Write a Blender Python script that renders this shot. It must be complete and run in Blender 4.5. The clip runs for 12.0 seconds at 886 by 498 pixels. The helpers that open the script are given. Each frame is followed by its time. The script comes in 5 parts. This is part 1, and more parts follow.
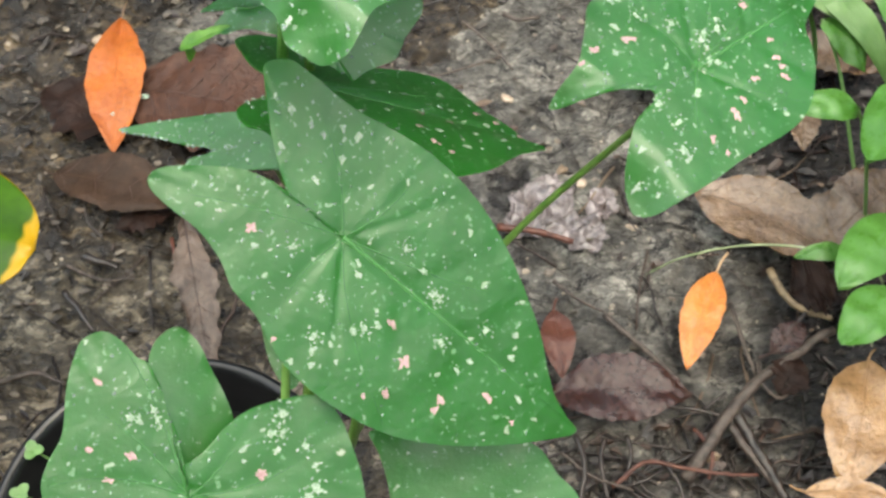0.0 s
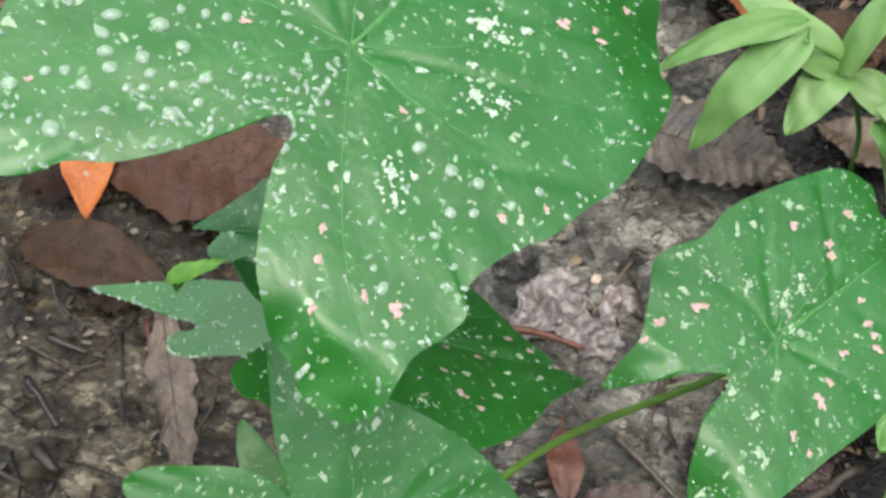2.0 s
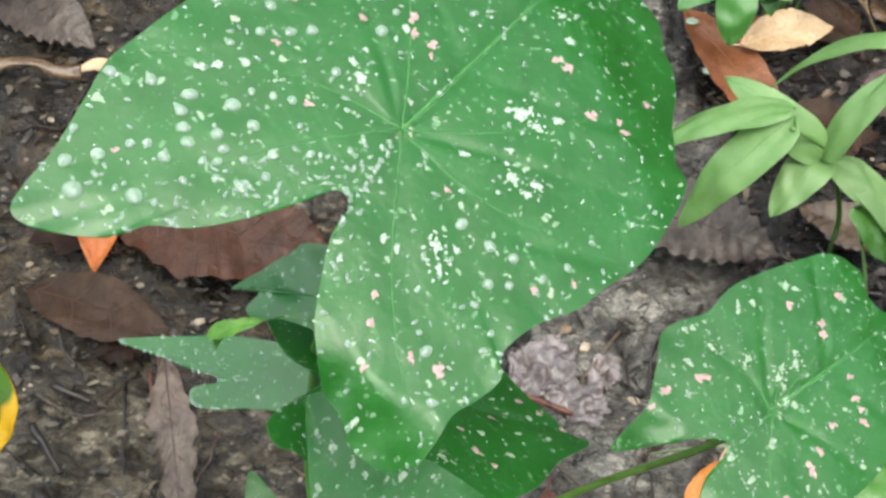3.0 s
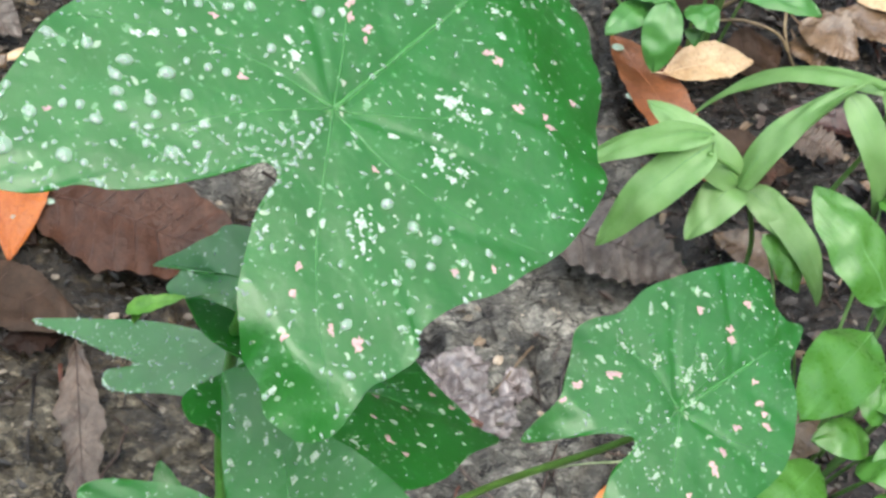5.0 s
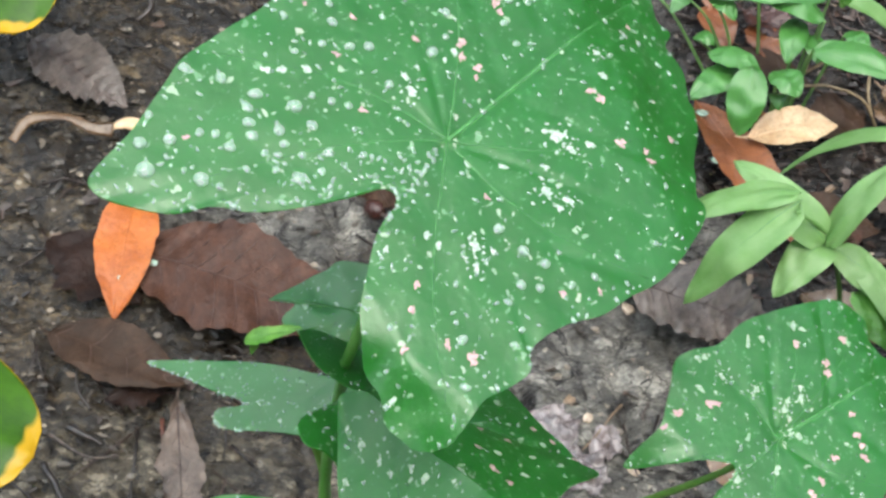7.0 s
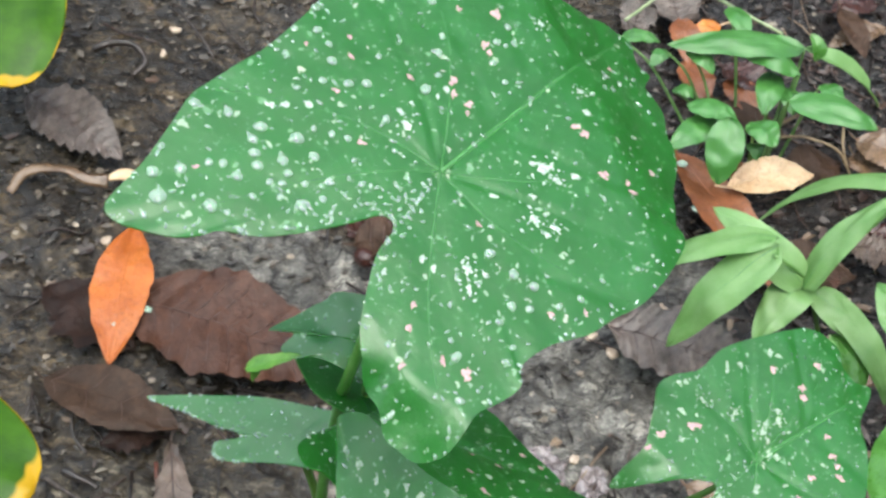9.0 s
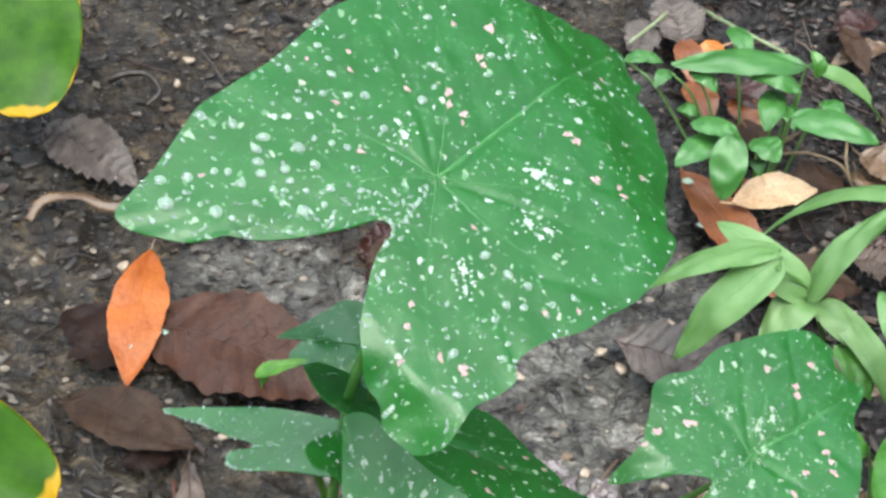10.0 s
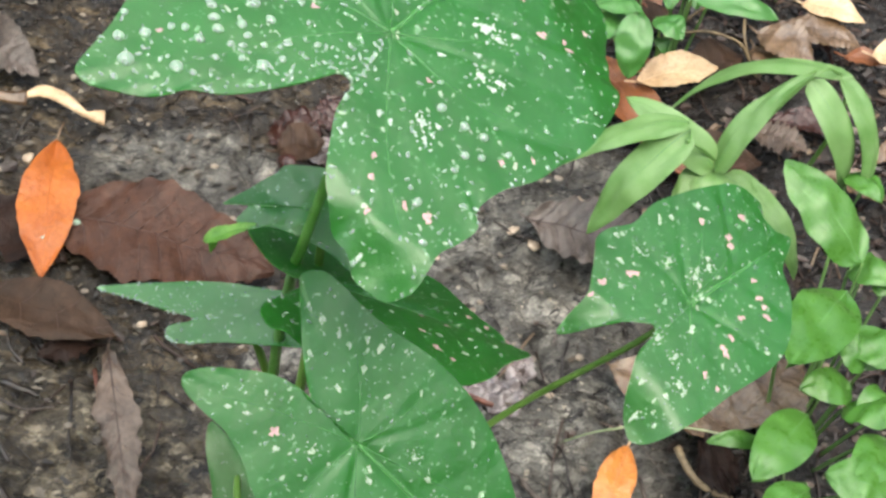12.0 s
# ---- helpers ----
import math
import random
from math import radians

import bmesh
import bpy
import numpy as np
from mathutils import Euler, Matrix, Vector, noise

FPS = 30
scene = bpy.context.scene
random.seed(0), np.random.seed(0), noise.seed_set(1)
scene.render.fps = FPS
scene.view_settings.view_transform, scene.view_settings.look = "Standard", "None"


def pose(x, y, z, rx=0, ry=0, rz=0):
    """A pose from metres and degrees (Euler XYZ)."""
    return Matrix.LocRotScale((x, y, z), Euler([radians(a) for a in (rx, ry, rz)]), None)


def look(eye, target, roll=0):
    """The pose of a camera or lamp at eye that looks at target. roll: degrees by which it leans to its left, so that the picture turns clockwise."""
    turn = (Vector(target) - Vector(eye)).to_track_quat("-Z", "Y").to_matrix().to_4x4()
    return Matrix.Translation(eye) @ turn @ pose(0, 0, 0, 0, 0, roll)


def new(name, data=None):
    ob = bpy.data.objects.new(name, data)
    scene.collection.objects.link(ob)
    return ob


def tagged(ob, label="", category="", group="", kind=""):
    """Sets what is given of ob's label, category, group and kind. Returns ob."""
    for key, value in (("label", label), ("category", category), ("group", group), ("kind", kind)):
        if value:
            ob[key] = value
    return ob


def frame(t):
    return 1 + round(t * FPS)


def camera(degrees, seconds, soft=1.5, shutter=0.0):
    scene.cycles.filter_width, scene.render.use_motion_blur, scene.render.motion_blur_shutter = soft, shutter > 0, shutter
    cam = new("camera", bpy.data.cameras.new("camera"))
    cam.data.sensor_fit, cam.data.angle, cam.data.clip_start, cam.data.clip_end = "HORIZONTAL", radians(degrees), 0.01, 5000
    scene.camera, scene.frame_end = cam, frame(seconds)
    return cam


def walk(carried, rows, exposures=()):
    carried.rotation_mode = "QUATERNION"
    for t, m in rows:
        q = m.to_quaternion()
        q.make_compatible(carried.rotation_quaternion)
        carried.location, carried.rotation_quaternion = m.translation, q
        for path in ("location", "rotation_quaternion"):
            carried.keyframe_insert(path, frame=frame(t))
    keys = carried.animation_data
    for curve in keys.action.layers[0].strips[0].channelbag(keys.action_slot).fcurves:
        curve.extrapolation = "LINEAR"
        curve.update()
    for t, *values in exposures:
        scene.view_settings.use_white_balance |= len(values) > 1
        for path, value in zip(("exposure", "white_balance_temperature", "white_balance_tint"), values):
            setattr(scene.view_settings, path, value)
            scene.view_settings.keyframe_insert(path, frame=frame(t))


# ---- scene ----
import collections

cam = camera(36, 12.0, soft=2.75)
PATH = [
    (0.0, pose(0.0409, -0.2117, 0.7272, 29.87, 2.00, -0.14)),
    (0.5, pose(0.0657, -0.1632, 0.7141, 28.90, 2.91, 0.33)),
    (1.0, pose(0.0640, -0.1372, 0.7121, 28.56, 2.24, 0.44)),
    (1.5, pose(0.0423, -0.0933, 0.7039, 26.65, 1.20, 0.47)),
    (2.0, pose(0.0214, -0.0797, 0.7179, 25.85, -0.33, 1.77)),
    (2.5, pose(0.0122, -0.0837, 0.7383, 26.98, -1.42, 2.65)),
    (3.0, pose(0.0038, -0.0928, 0.7460, 28.43, -2.49, 2.97)),
    (3.5, pose(0.0093, -0.0965, 0.7482, 29.42, -3.95, 3.12)),
    (5.5, pose(0.0013, -0.1170, 0.7446, 29.84, -7.24, 3.96)),
    (6.0, pose(0.0008, -0.1290, 0.7465, 31.09, -6.48, 4.25)),
    (6.5, pose(-0.0023, -0.1315, 0.7527, 32.49, -4.84, 5.17)),
    (7.0, pose(-0.0054, -0.1322, 0.7518, 33.13, -4.23, 5.39)),
    (9.0, pose(-0.0074, -0.1537, 0.7632, 35.85, -4.68, 4.81)),
    (9.5, pose(-0.0065, -0.1644, 0.7680, 36.44, -4.05, 4.76)),
    (10.0, pose(0.0000, -0.1700, 0.7716, 37.24, -3.45, 4.53)),
    (10.5, pose(-0.0041, -0.1732, 0.7610, 37.84, -3.03, 4.52)),
    (11.0, pose(-0.0127, -0.1719, 0.7470, 35.62, -4.24, 3.46)),
    (11.5, pose(-0.0112, -0.1803, 0.7671, 34.69, -5.25, 1.91)),
    (12.0, pose(-0.0232, -0.1883, 0.7658, 33.66, -6.72, 0.26)),
]
walk(cam, PATH, [(0.0, 1.28, 6750, 2), (1.0, 1.21, 6650, 2), (2.0, 1.08, 6550, 1), (3.5, 1.19, 6350, 2), (7.0, 1.23, 6150, 2), (9.5, 1.26, 6050, 2), (10.5, 1.27, 6000, 2), (11.5, 1.25, 6550, 3), (12.0, 1.26, 6550, 3)])

# ---- light: bright overcast sky through a canopy ----
world = bpy.data.worlds.new("overcast_sky")
scene.world = world
world.use_nodes = True
wn = world.node_tree.nodes
sky = wn.new("ShaderNodeTexSky")
sky.sky_type, sky.sun_disc = "NISHITA", False
sky.sun_elevation, sky.sun_rotation = radians(77), radians(142)
sky.air_density, sky.dust_density, sky.ozone_density = 1.0, 6.0, 1.0
cloud = wn.new("ShaderNodeHueSaturation")
cloud.inputs["Saturation"].default_value = 0.85
world.node_tree.links.new(sky.outputs["Color"], cloud.inputs["Color"])
world.node_tree.links.new(cloud.outputs["Color"], wn["Background"].inputs["Color"])
wn["Background"].inputs["Strength"].default_value = 0.15
sun = new("sun", bpy.data.lights.new("sun", "SUN"))
sun.data.energy, sun.data.angle, sun.data.color = 1.2, radians(90), (1.0, 0.99, 0.96)
sun.matrix_world = look((-1.6, -0.4, 2.8), (0, 0.1, 0))


# ---- materials ----
class Nodes:
    """A small writer of shader nodes."""

    def __init__(self, name):
        self.mat = bpy.data.materials.new(name)
        self.mat.use_nodes = True
        self.tree = self.mat.node_tree
        self.bsdf = self.tree.nodes["Principled BSDF"]

    def node(self, kind, **values):
        n = self.tree.nodes.new(kind)
        for key, value in values.items():
            n.inputs[key.replace("_", " ")].default_value = value
        return n

    def link(self, a, b):
        self.tree.links.new(a, b)

    def coords(self, scale=(1, 1, 1)):
        m = self.node("ShaderNodeMapping", Scale=scale)
        self.link(self.node("ShaderNodeTexCoord").outputs["Object"], m.inputs["Vector"])
        return m.outputs["Vector"]

    def noise(self, at, scale, detail=4.0, rough=0.6, twist=0.0):
        n = self.node("ShaderNodeTexNoise", Scale=scale, Detail=detail, Roughness=rough, Distortion=twist)
        self.link(at, n.inputs["Vector"])
        return n.outputs["Fac"]

    def ramp(self, fac, stops):
        r = self.tree.nodes.new("ShaderNodeValToRGB")
        while len(r.color_ramp.elements) < len(stops):
            r.color_ramp.elements.new(0.5)
        for e, (p, c) in zip(r.color_ramp.elements, stops):
            e.position, e.color = p, ((*c, 1) if len(c) == 3 else c)
        self.link(fac, r.inputs["Fac"])
        return r.outputs["Color"]

    def grey(self, fac, a, b):
        return self.ramp(fac, [(a, (0, 0, 0)), (b, (1, 1, 1))])

    def mix(self, fac, a, b, how="MIX"):
        m = self.tree.nodes.new("ShaderNodeMix")
        m.data_type, m.blend_type = "RGBA", how
        for value, socket in ((fac, m.inputs[0]), (a, m.inputs[6]), (b, m.inputs[7])):
            if isinstance(value, (int, float)):
                socket.default_value = value
            elif isinstance(value, tuple):
                socket.default_value = (*value, 1)
            else:
                self.link(value, socket)
        return m.outputs[2]

    def math(self, how, a, b=0.0):
        m = self.tree.nodes.new("ShaderNodeMath")
        m.operation = how
        for value, socket in ((a, m.inputs[0]), (b, m.inputs[1])):
            if isinstance(value, (int, float)):
                socket.default_value = value
            else:
                self.link(value, socket)
        return m.outputs[0]

    def voronoi(self, at, scale, feature="F1", rand=1.0):
        v = self.node("ShaderNodeTexVoronoi", Scale=scale, Randomness=rand)
        v.feature = feature
        self.link(at, v.inputs["Vector"])
        return v.outputs

    def finish(self, color, rough=0.5, bump=None, depth=0.001, coat=0.0, coat_rough=0.1, spec=0.5, **more):
        self.set("Base Color", color)
        self.set("Roughness", rough)
        self.bsdf.inputs["Coat Weight"].default_value = coat
        self.bsdf.inputs["Coat Roughness"].default_value = coat_rough
        self.bsdf.inputs["Specular IOR Level"].default_value = spec
        for key, value in more.items():
            self.set(key.replace("_", " "), value)
        if bump is not None:
            b = self.node("ShaderNodeBump", Strength=1.0, Distance=depth)
            self.link(bump, b.inputs["Height"])
            self.link(b.outputs["Normal"], self.bsdf.inputs["Normal"])
            self.link(b.outputs["Normal"], self.bsdf.inputs["Coat Normal"])
        return self.mat

    def set(self, key, value):
        socket = self.bsdf.inputs[key]
        if isinstance(value, (int, float)):
            socket.default_value = value
        elif isinstance(value, tuple):
            socket.default_value = (*value, 1)
        else:
            self.link(value, socket)


def caladium_material(name, deep, light, rough, speck):
    """Wet leaf green, paler round the veins, with fine cream and pink specks."""
    n = Nodes(name)
    at = n.coords()
    base = n.mix(n.grey(n.noise(at, 45, 5, 0.6), 0.35, 0.65), deep, light)
    base = n.mix(n.math("MULTIPLY", n.grey(n.noise(at, 380, 4, 0.65), 0.45, 0.75), 0.35), base, light)
    bent = n.node("ShaderNodeVectorMath")
    bent.operation = "ADD"
    wob = n.node("ShaderNodeTexNoise", Scale=240.0, Detail=2.0)
    n.link(at, wob.inputs["Vector"])
    scaled = n.node("ShaderNodeVectorMath")
    scaled.operation = "SCALE"
    scaled.inputs["Scale"].default_value = 0.006
    n.link(wob.outputs["Color"], scaled.inputs[0])
    n.link(at, bent.inputs[0])
    n.link(scaled.outputs[0], bent.inputs[1])
    color = base
    for scale, reach, chance, paints in (
        (150.0, 0.20, 0.22, ((0.30, 0.50, 0.27), (0.56, 0.60, 0.46))),
        (330.0, 0.34, 0.45, ((0.20, 0.42, 0.19), (0.46, 0.60, 0.41))),
        (640.0, 0.40, 0.50, ((0.14, 0.36, 0.14), (0.34, 0.52, 0.32))),
    ):
        v = n.voronoi(bent.outputs[0], scale)
        pick = n.node("ShaderNodeSeparateColor")
        n.link(v["Color"], pick.inputs[0])
        size = n.math("MULTIPLY", pick.outputs[0], reach)
        on = n.math("MULTIPLY", n.math("LESS_THAN", v["Distance"], size), n.math("LESS_THAN", pick.outputs[1], chance * speck))
        color = n.mix(on, color, n.mix(n.grey(pick.outputs[2], 0.45, 0.55), *paints))
    bumps = n.math("ADD", n.math("MULTIPLY", n.noise(at, 60, 3), 1.0), n.math("MULTIPLY", n.noise(at, 420, 3), 0.35))
    return n.finish(color, n.mix(n.grey(n.noise(at, 130, 3), 0.4, 0.6), (rough,) * 3, (rough + 0.18,) * 3), bumps, 0.0008, coat=1.0, coat_rough=0.37, spec=0.5, Coat_IOR=1.66)


def translucent(mat, color, amount):
    """Lets some light through a thin leaf."""
    t = mat.node_tree
    glow, mixer = t.nodes.new("ShaderNodeBsdfTranslucent"), t.nodes.new("ShaderNodeMixShader")
    glow.inputs["Color"].default_value = (*color, 1)
    mixer.inputs[0].default_value = amount
    t.links.new(t.nodes["Principled BSDF"].outputs[0], mixer.inputs[1])
    t.links.new(glow.outputs[0], mixer.inputs[2])
    t.links.new(mixer.outputs[0], t.nodes["Material Output"].inputs["Surface"])
    return mat


def litter_material(name, dark, light, rough=0.35, coat=0.5, spec=0.4):
    """A wet fallen leaf: blotched, with fine ribs across."""
    n = Nodes(name)
    at = n.coords()
    info = n.node("ShaderNodeObjectInfo")
    shifted = n.node("ShaderNodeVectorMath")
    shifted.operation = "ADD"
    n.link(at, shifted.inputs[0])
    n.link(info.outputs["Random"], shifted.inputs[1])
    at = shifted.outputs[0]
    color = n.mix(n.grey(n.noise(at, 55, 6, 0.65, 0.5), 0.3, 0.7), dark, light)
    color = n.mix(n.math("MULTIPLY", n.grey(n.noise(at, 330, 5, 0.7), 0.5, 0.72), 0.55), color, tuple(c * 0.35 for c in dark))
    color = n.mix(n.math("MULTIPLY", n.grey(n.noise(at, 21, 2), 0.55, 0.7), 0.4), color, tuple(min(1, c * 1.35) for c in light))
    bumps = n.math("ADD", n.noise(at, 190, 4), n.math("MULTIPLY", n.noise(at, 800, 3), 0.3))
    return n.finish(color, rough, bumps, 0.0014, coat=coat, coat_rough=0.08, spec=spec)


def foliage_material(name, deep, light, rough=0.3):
    n = Nodes(name)
    at = n.coords()
    info = n.node("ShaderNodeObjectInfo")
    color = n.mix(n.grey(n.noise(at, 70, 4, 0.6), 0.3, 0.7), deep, light)
    color = n.mix(n.math("MULTIPLY", info.outputs["Random"], 0.5), color, light)
    streak = n.noise(n.coords((60, 900, 60)), 1.0, 3)
    return n.finish(color, n.mix(n.grey(n.noise(at, 200, 3), 0.4, 0.65), (rough,) * 3, (rough + 0.2,) * 3), streak, 0.0006, coat=0.6, coat_rough=0.26)


def ground_material():
    """Wet ground: flat fragments of wood, leaf and grit pressed together, brown on one side and grey stone on the other."""
    n = Nodes("wet_stony_ground")
    at = n.coords()

    def bent(scale, reach):
        wob, add, part_of = n.node("ShaderNodeTexNoise", Scale=scale, Detail=3.0), n.node("ShaderNodeVectorMath"), n.node("ShaderNodeVectorMath")
        add.operation, part_of.operation = "ADD", "SCALE"
        part_of.inputs["Scale"].default_value = reach
        n.link(at, wob.inputs["Vector"])
        n.link(wob.outputs["Color"], part_of.inputs[0])
        n.link(at, add.inputs[0])
        n.link(part_of.outputs[0], add.inputs[1])
        return add.outputs[0]

    def fragments(along, scale, turn, feature="F1"):
        m = n.node("ShaderNodeMapping", Scale=scale, Rotation=(0, 0, turn))
        n.link(along, m.inputs["Vector"])
        return n.voronoi(m.outputs["Vector"], 1.0, feature)

    def level(cell):
        pick = n.node("ShaderNodeSeparateColor")
        n.link(cell["Color"], pick.inputs[0])
        return pick.outputs

    def total(*pairs):
        out = 0.0
        for value, share in pairs:
            out = n.math("ADD", out, n.math("MULTIPLY", value, share))
        return out

    soft, fine = bent(70.0, 0.016), bent(240.0, 0.005)
    large, medium, small = level(fragments(soft, (75, 190, 80), 0.30)), level(fragments(fine, (190, 420, 200), -0.15)), level(fragments(fine, (560, 760, 500), 0.6))
    gaps = n.grey(fragments(soft, (75, 190, 80), 0.30, "DISTANCE_TO_EDGE")["Distance"], 0.0, 0.10)
    blotch, grain = n.grey(n.noise(at, 26, 7, 0.62, 0.8), 0.30, 0.70), n.noise(at, 330, 5, 0.75)
    rubble = total((large[0], 0.26), (medium[0], 0.17), (small[0], 0.06), (blotch, 0.39), (grain, 0.12))
    stone = total((large[0], 0.13), (medium[0], 0.15), (small[0], 0.09), (blotch, 0.45), (grain, 0.18))
    brown = n.ramp(rubble, [(0.25, (0.0058, 0.0035, 0.0018)), (0.42, (0.0154, 0.01, 0.0047)), (0.58, (0.0374, 0.0254, 0.0129)), (0.8, (0.1538, 0.1127, 0.0645))])
    grey = n.ramp(stone, [(0.25, (0.0243, 0.022, 0.0187)), (0.42, (0.0683, 0.0628, 0.0539)), (0.58, (0.143, 0.1331, 0.1144)), (0.8, (0.4149, 0.3861, 0.3343))])
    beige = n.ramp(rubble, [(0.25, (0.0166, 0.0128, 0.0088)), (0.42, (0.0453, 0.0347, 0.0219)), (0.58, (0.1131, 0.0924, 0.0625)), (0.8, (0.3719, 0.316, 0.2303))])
    soil = n.ramp(rubble, [(0.28, (0.002, 0.0014, 0.001)), (0.48, (0.006, 0.004, 0.003)), (0.64, (0.016, 0.010, 0.007)), (0.82, (0.06, 0.041, 0.030))])
    split = n.node("ShaderNodeSeparateXYZ")
    n.link(at, split.inputs[0])
    x, y = split.outputs[0], split.outputs[1]
    paler = n.math("ADD", n.math("SUBTRACT", x, n.math("MULTIPLY", y, 0.5)), n.math("MULTIPLY", n.noise(at, 9, 4, 0.6, 0.5), 0.34))
    color = n.mix(n.grey(paler, -0.28, -0.16), brown, grey)
    near = n.math("ADD", n.math("SUBTRACT", n.math("MULTIPLY", n.noise(at, 11, 4, 0.6, 0.6), 0.34), x), n.math("MULTIPLY", y, -0.6))
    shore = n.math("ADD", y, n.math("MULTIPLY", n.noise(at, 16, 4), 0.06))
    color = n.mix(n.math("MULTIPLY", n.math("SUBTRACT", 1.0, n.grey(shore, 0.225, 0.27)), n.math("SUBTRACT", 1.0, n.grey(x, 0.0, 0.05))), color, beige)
    color = n.mix(n.math("MULTIPLY", n.grey(near, 0.12, 0.20), n.grey(shore, 0.225, 0.27)), color, brown)
    # the bare face of a flat stone behind the brown leaf
    slab = n.math("ADD", n.math("POWER", n.math("MULTIPLY", n.math("ADD", x, 0.115), 1.0), 2.0), n.math("POWER", n.math("MULTIPLY", n.math("SUBTRACT", y, 0.375), 2.0), 2.0))
    slab = n.math("ADD", slab, n.math("MULTIPLY", n.math("SUBTRACT", n.noise(at, 30, 5), 0.5), 0.012))
    color = n.mix(n.grey(slab, 0.0045, 0.0075), grey, color)
    side = n.math("ADD", n.math("ADD", x, n.math("MULTIPLY", y, 0.16)), n.math("MULTIPLY", n.noise(at, 14, 5), 0.16))
    color = n.mix(n.grey(side, 0.305, 0.345), color, soil)
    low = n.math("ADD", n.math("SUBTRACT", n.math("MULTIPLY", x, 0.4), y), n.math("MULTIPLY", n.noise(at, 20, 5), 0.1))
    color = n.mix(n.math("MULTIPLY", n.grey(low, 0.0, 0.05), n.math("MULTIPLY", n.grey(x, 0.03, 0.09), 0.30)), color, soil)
    out = n.math("ADD", n.math("POWER", n.math("SUBTRACT", x, 0.05), 2.0), n.math("POWER", n.math("SUBTRACT", y, 0.32), 2.0))
    around = n.mix(n.grey(n.noise(at, 5, 6, 0.65, 0.8), 0.42, 0.62), soil, brown)
    color = n.mix(n.grey(n.math("ADD", out, n.math("MULTIPLY", n.noise(at, 6, 4), 0.3)), 0.42, 0.62), color, around)
    chips = n.voronoi(fine, 150.0)
    pick = level(chips)
    on = n.math("MULTIPLY", n.math("LESS_THAN", chips["Distance"], n.math("MULTIPLY", pick[0], 0.34)), n.math("LESS_THAN", pick[1], 0.16))
    color = n.mix(n.math("MULTIPLY", on, 0.6), color, (0.42, 0.36, 0.28))
    # Crevice shade painted into the colour: dark gap lines, then near-black noise patches.
    color = n.mix(n.math("MULTIPLY", n.math("SUBTRACT", 1.0, gaps), n.grey(n.noise(at, 45, 4), 0.42, 0.58)), color, (0.016, 0.012, 0.009))
    painted_hollow = n.grey(n.noise(at, 30, 7, 0.72, 1.2), 0.40, 0.44)
    color = n.mix(painted_hollow, (0.008, 0.0055, 0.004), color)
    bumps = total((large[0], 0.30), (medium[0], 0.22), (small[0], 0.10), (grain, 0.20), (n.noise(at, 900, 3), 0.05))
    rough = n.mix(n.grey(total((medium[1], 0.5), (n.noise(at, 40, 5), 0.5)), 0.40, 0.56), (0.09,) * 3, (0.58,) * 3)
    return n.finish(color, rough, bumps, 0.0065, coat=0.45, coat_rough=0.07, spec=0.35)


def plain_material(name, a, b, scale, rough, bump=0.0005, **more):
    n = Nodes(name)
    at = n.coords()
    return n.finish(n.mix(n.grey(n.noise(at, scale, 5, 0.65), 0.35, 0.65), a, b), rough, n.noise(at, scale * 4, 4), bump, **more)


M_CALADIUM = translucent(caladium_material("wet_caladium_leaf", (0.016, 0.138, 0.009), (0.028, 0.186, 0.024), 0.42, 0.75), (0.20, 0.72, 0.07), 0.37)
M_VEIN = plain_material("pale_leaf_vein", (0.055, 0.215, 0.045), (0.09, 0.27, 0.08), 300, 0.35)
M_PETIOLE = plain_material("green_petiole", (0.12, 0.25, 0.035), (0.19, 0.34, 0.07), 90, 0.4, coat=0.3)
M_PETIOLE_GREEN = plain_material("fresh_green_petiole", (0.090, 0.26, 0.035), (0.15, 0.36, 0.07), 90, 0.35, coat=0.4)
M_CREAM = plain_material("cream_fleck", (0.30, 0.48, 0.29), (0.74, 0.84, 0.74), 1100, 0.3, coat=0.6)
M_MINT = plain_material("mint_fleck_glint", (0.22, 0.42, 0.20), (0.60, 0.72, 0.56), 1200, 0.3, coat=0.6)
M_PINK = plain_material("pink_fleck", (0.46, 0.31, 0.27), (0.68, 0.48, 0.46), 700, 0.35, coat=0.4)
M_GRASS = foliage_material("fresh_grass_leaf", (0.12, 0.28, 0.060), (0.27, 0.45, 0.17), 0.34)
M_HERB = foliage_material("bright_herb_leaf", (0.042, 0.160, 0.015), (0.098, 0.255, 0.043), 0.26)
M_HERB_DARK = foliage_material("deep_herb_leaf", (0.034, 0.150, 0.020), (0.080, 0.235, 0.050), 0.30)
for leafy, share in ((M_GRASS, 0.36), (M_HERB, 0.2), (M_HERB_DARK, 0.2)):
    translucent(leafy, (0.34, 0.58, 0.10), share)
M_SCRAP = plain_material("yellow_green_scrap", (0.07, 0.22, 0.02), (0.17, 0.36, 0.05), 160, 0.4)
M_HERB_RIB = plain_material("pale_herb_rib", (0.10, 0.26, 0.06), (0.17, 0.34, 0.11), 300, 0.35)
M_BROWN_RIB = plain_material("brown_leaf_rib", (0.036, 0.016, 0.011), (0.085, 0.040, 0.028), 300, 0.4)
M_RIB = plain_material("dark_leaf_rib", (0.022, 0.010, 0.007), (0.042, 0.020, 0.013), 300, 0.55)
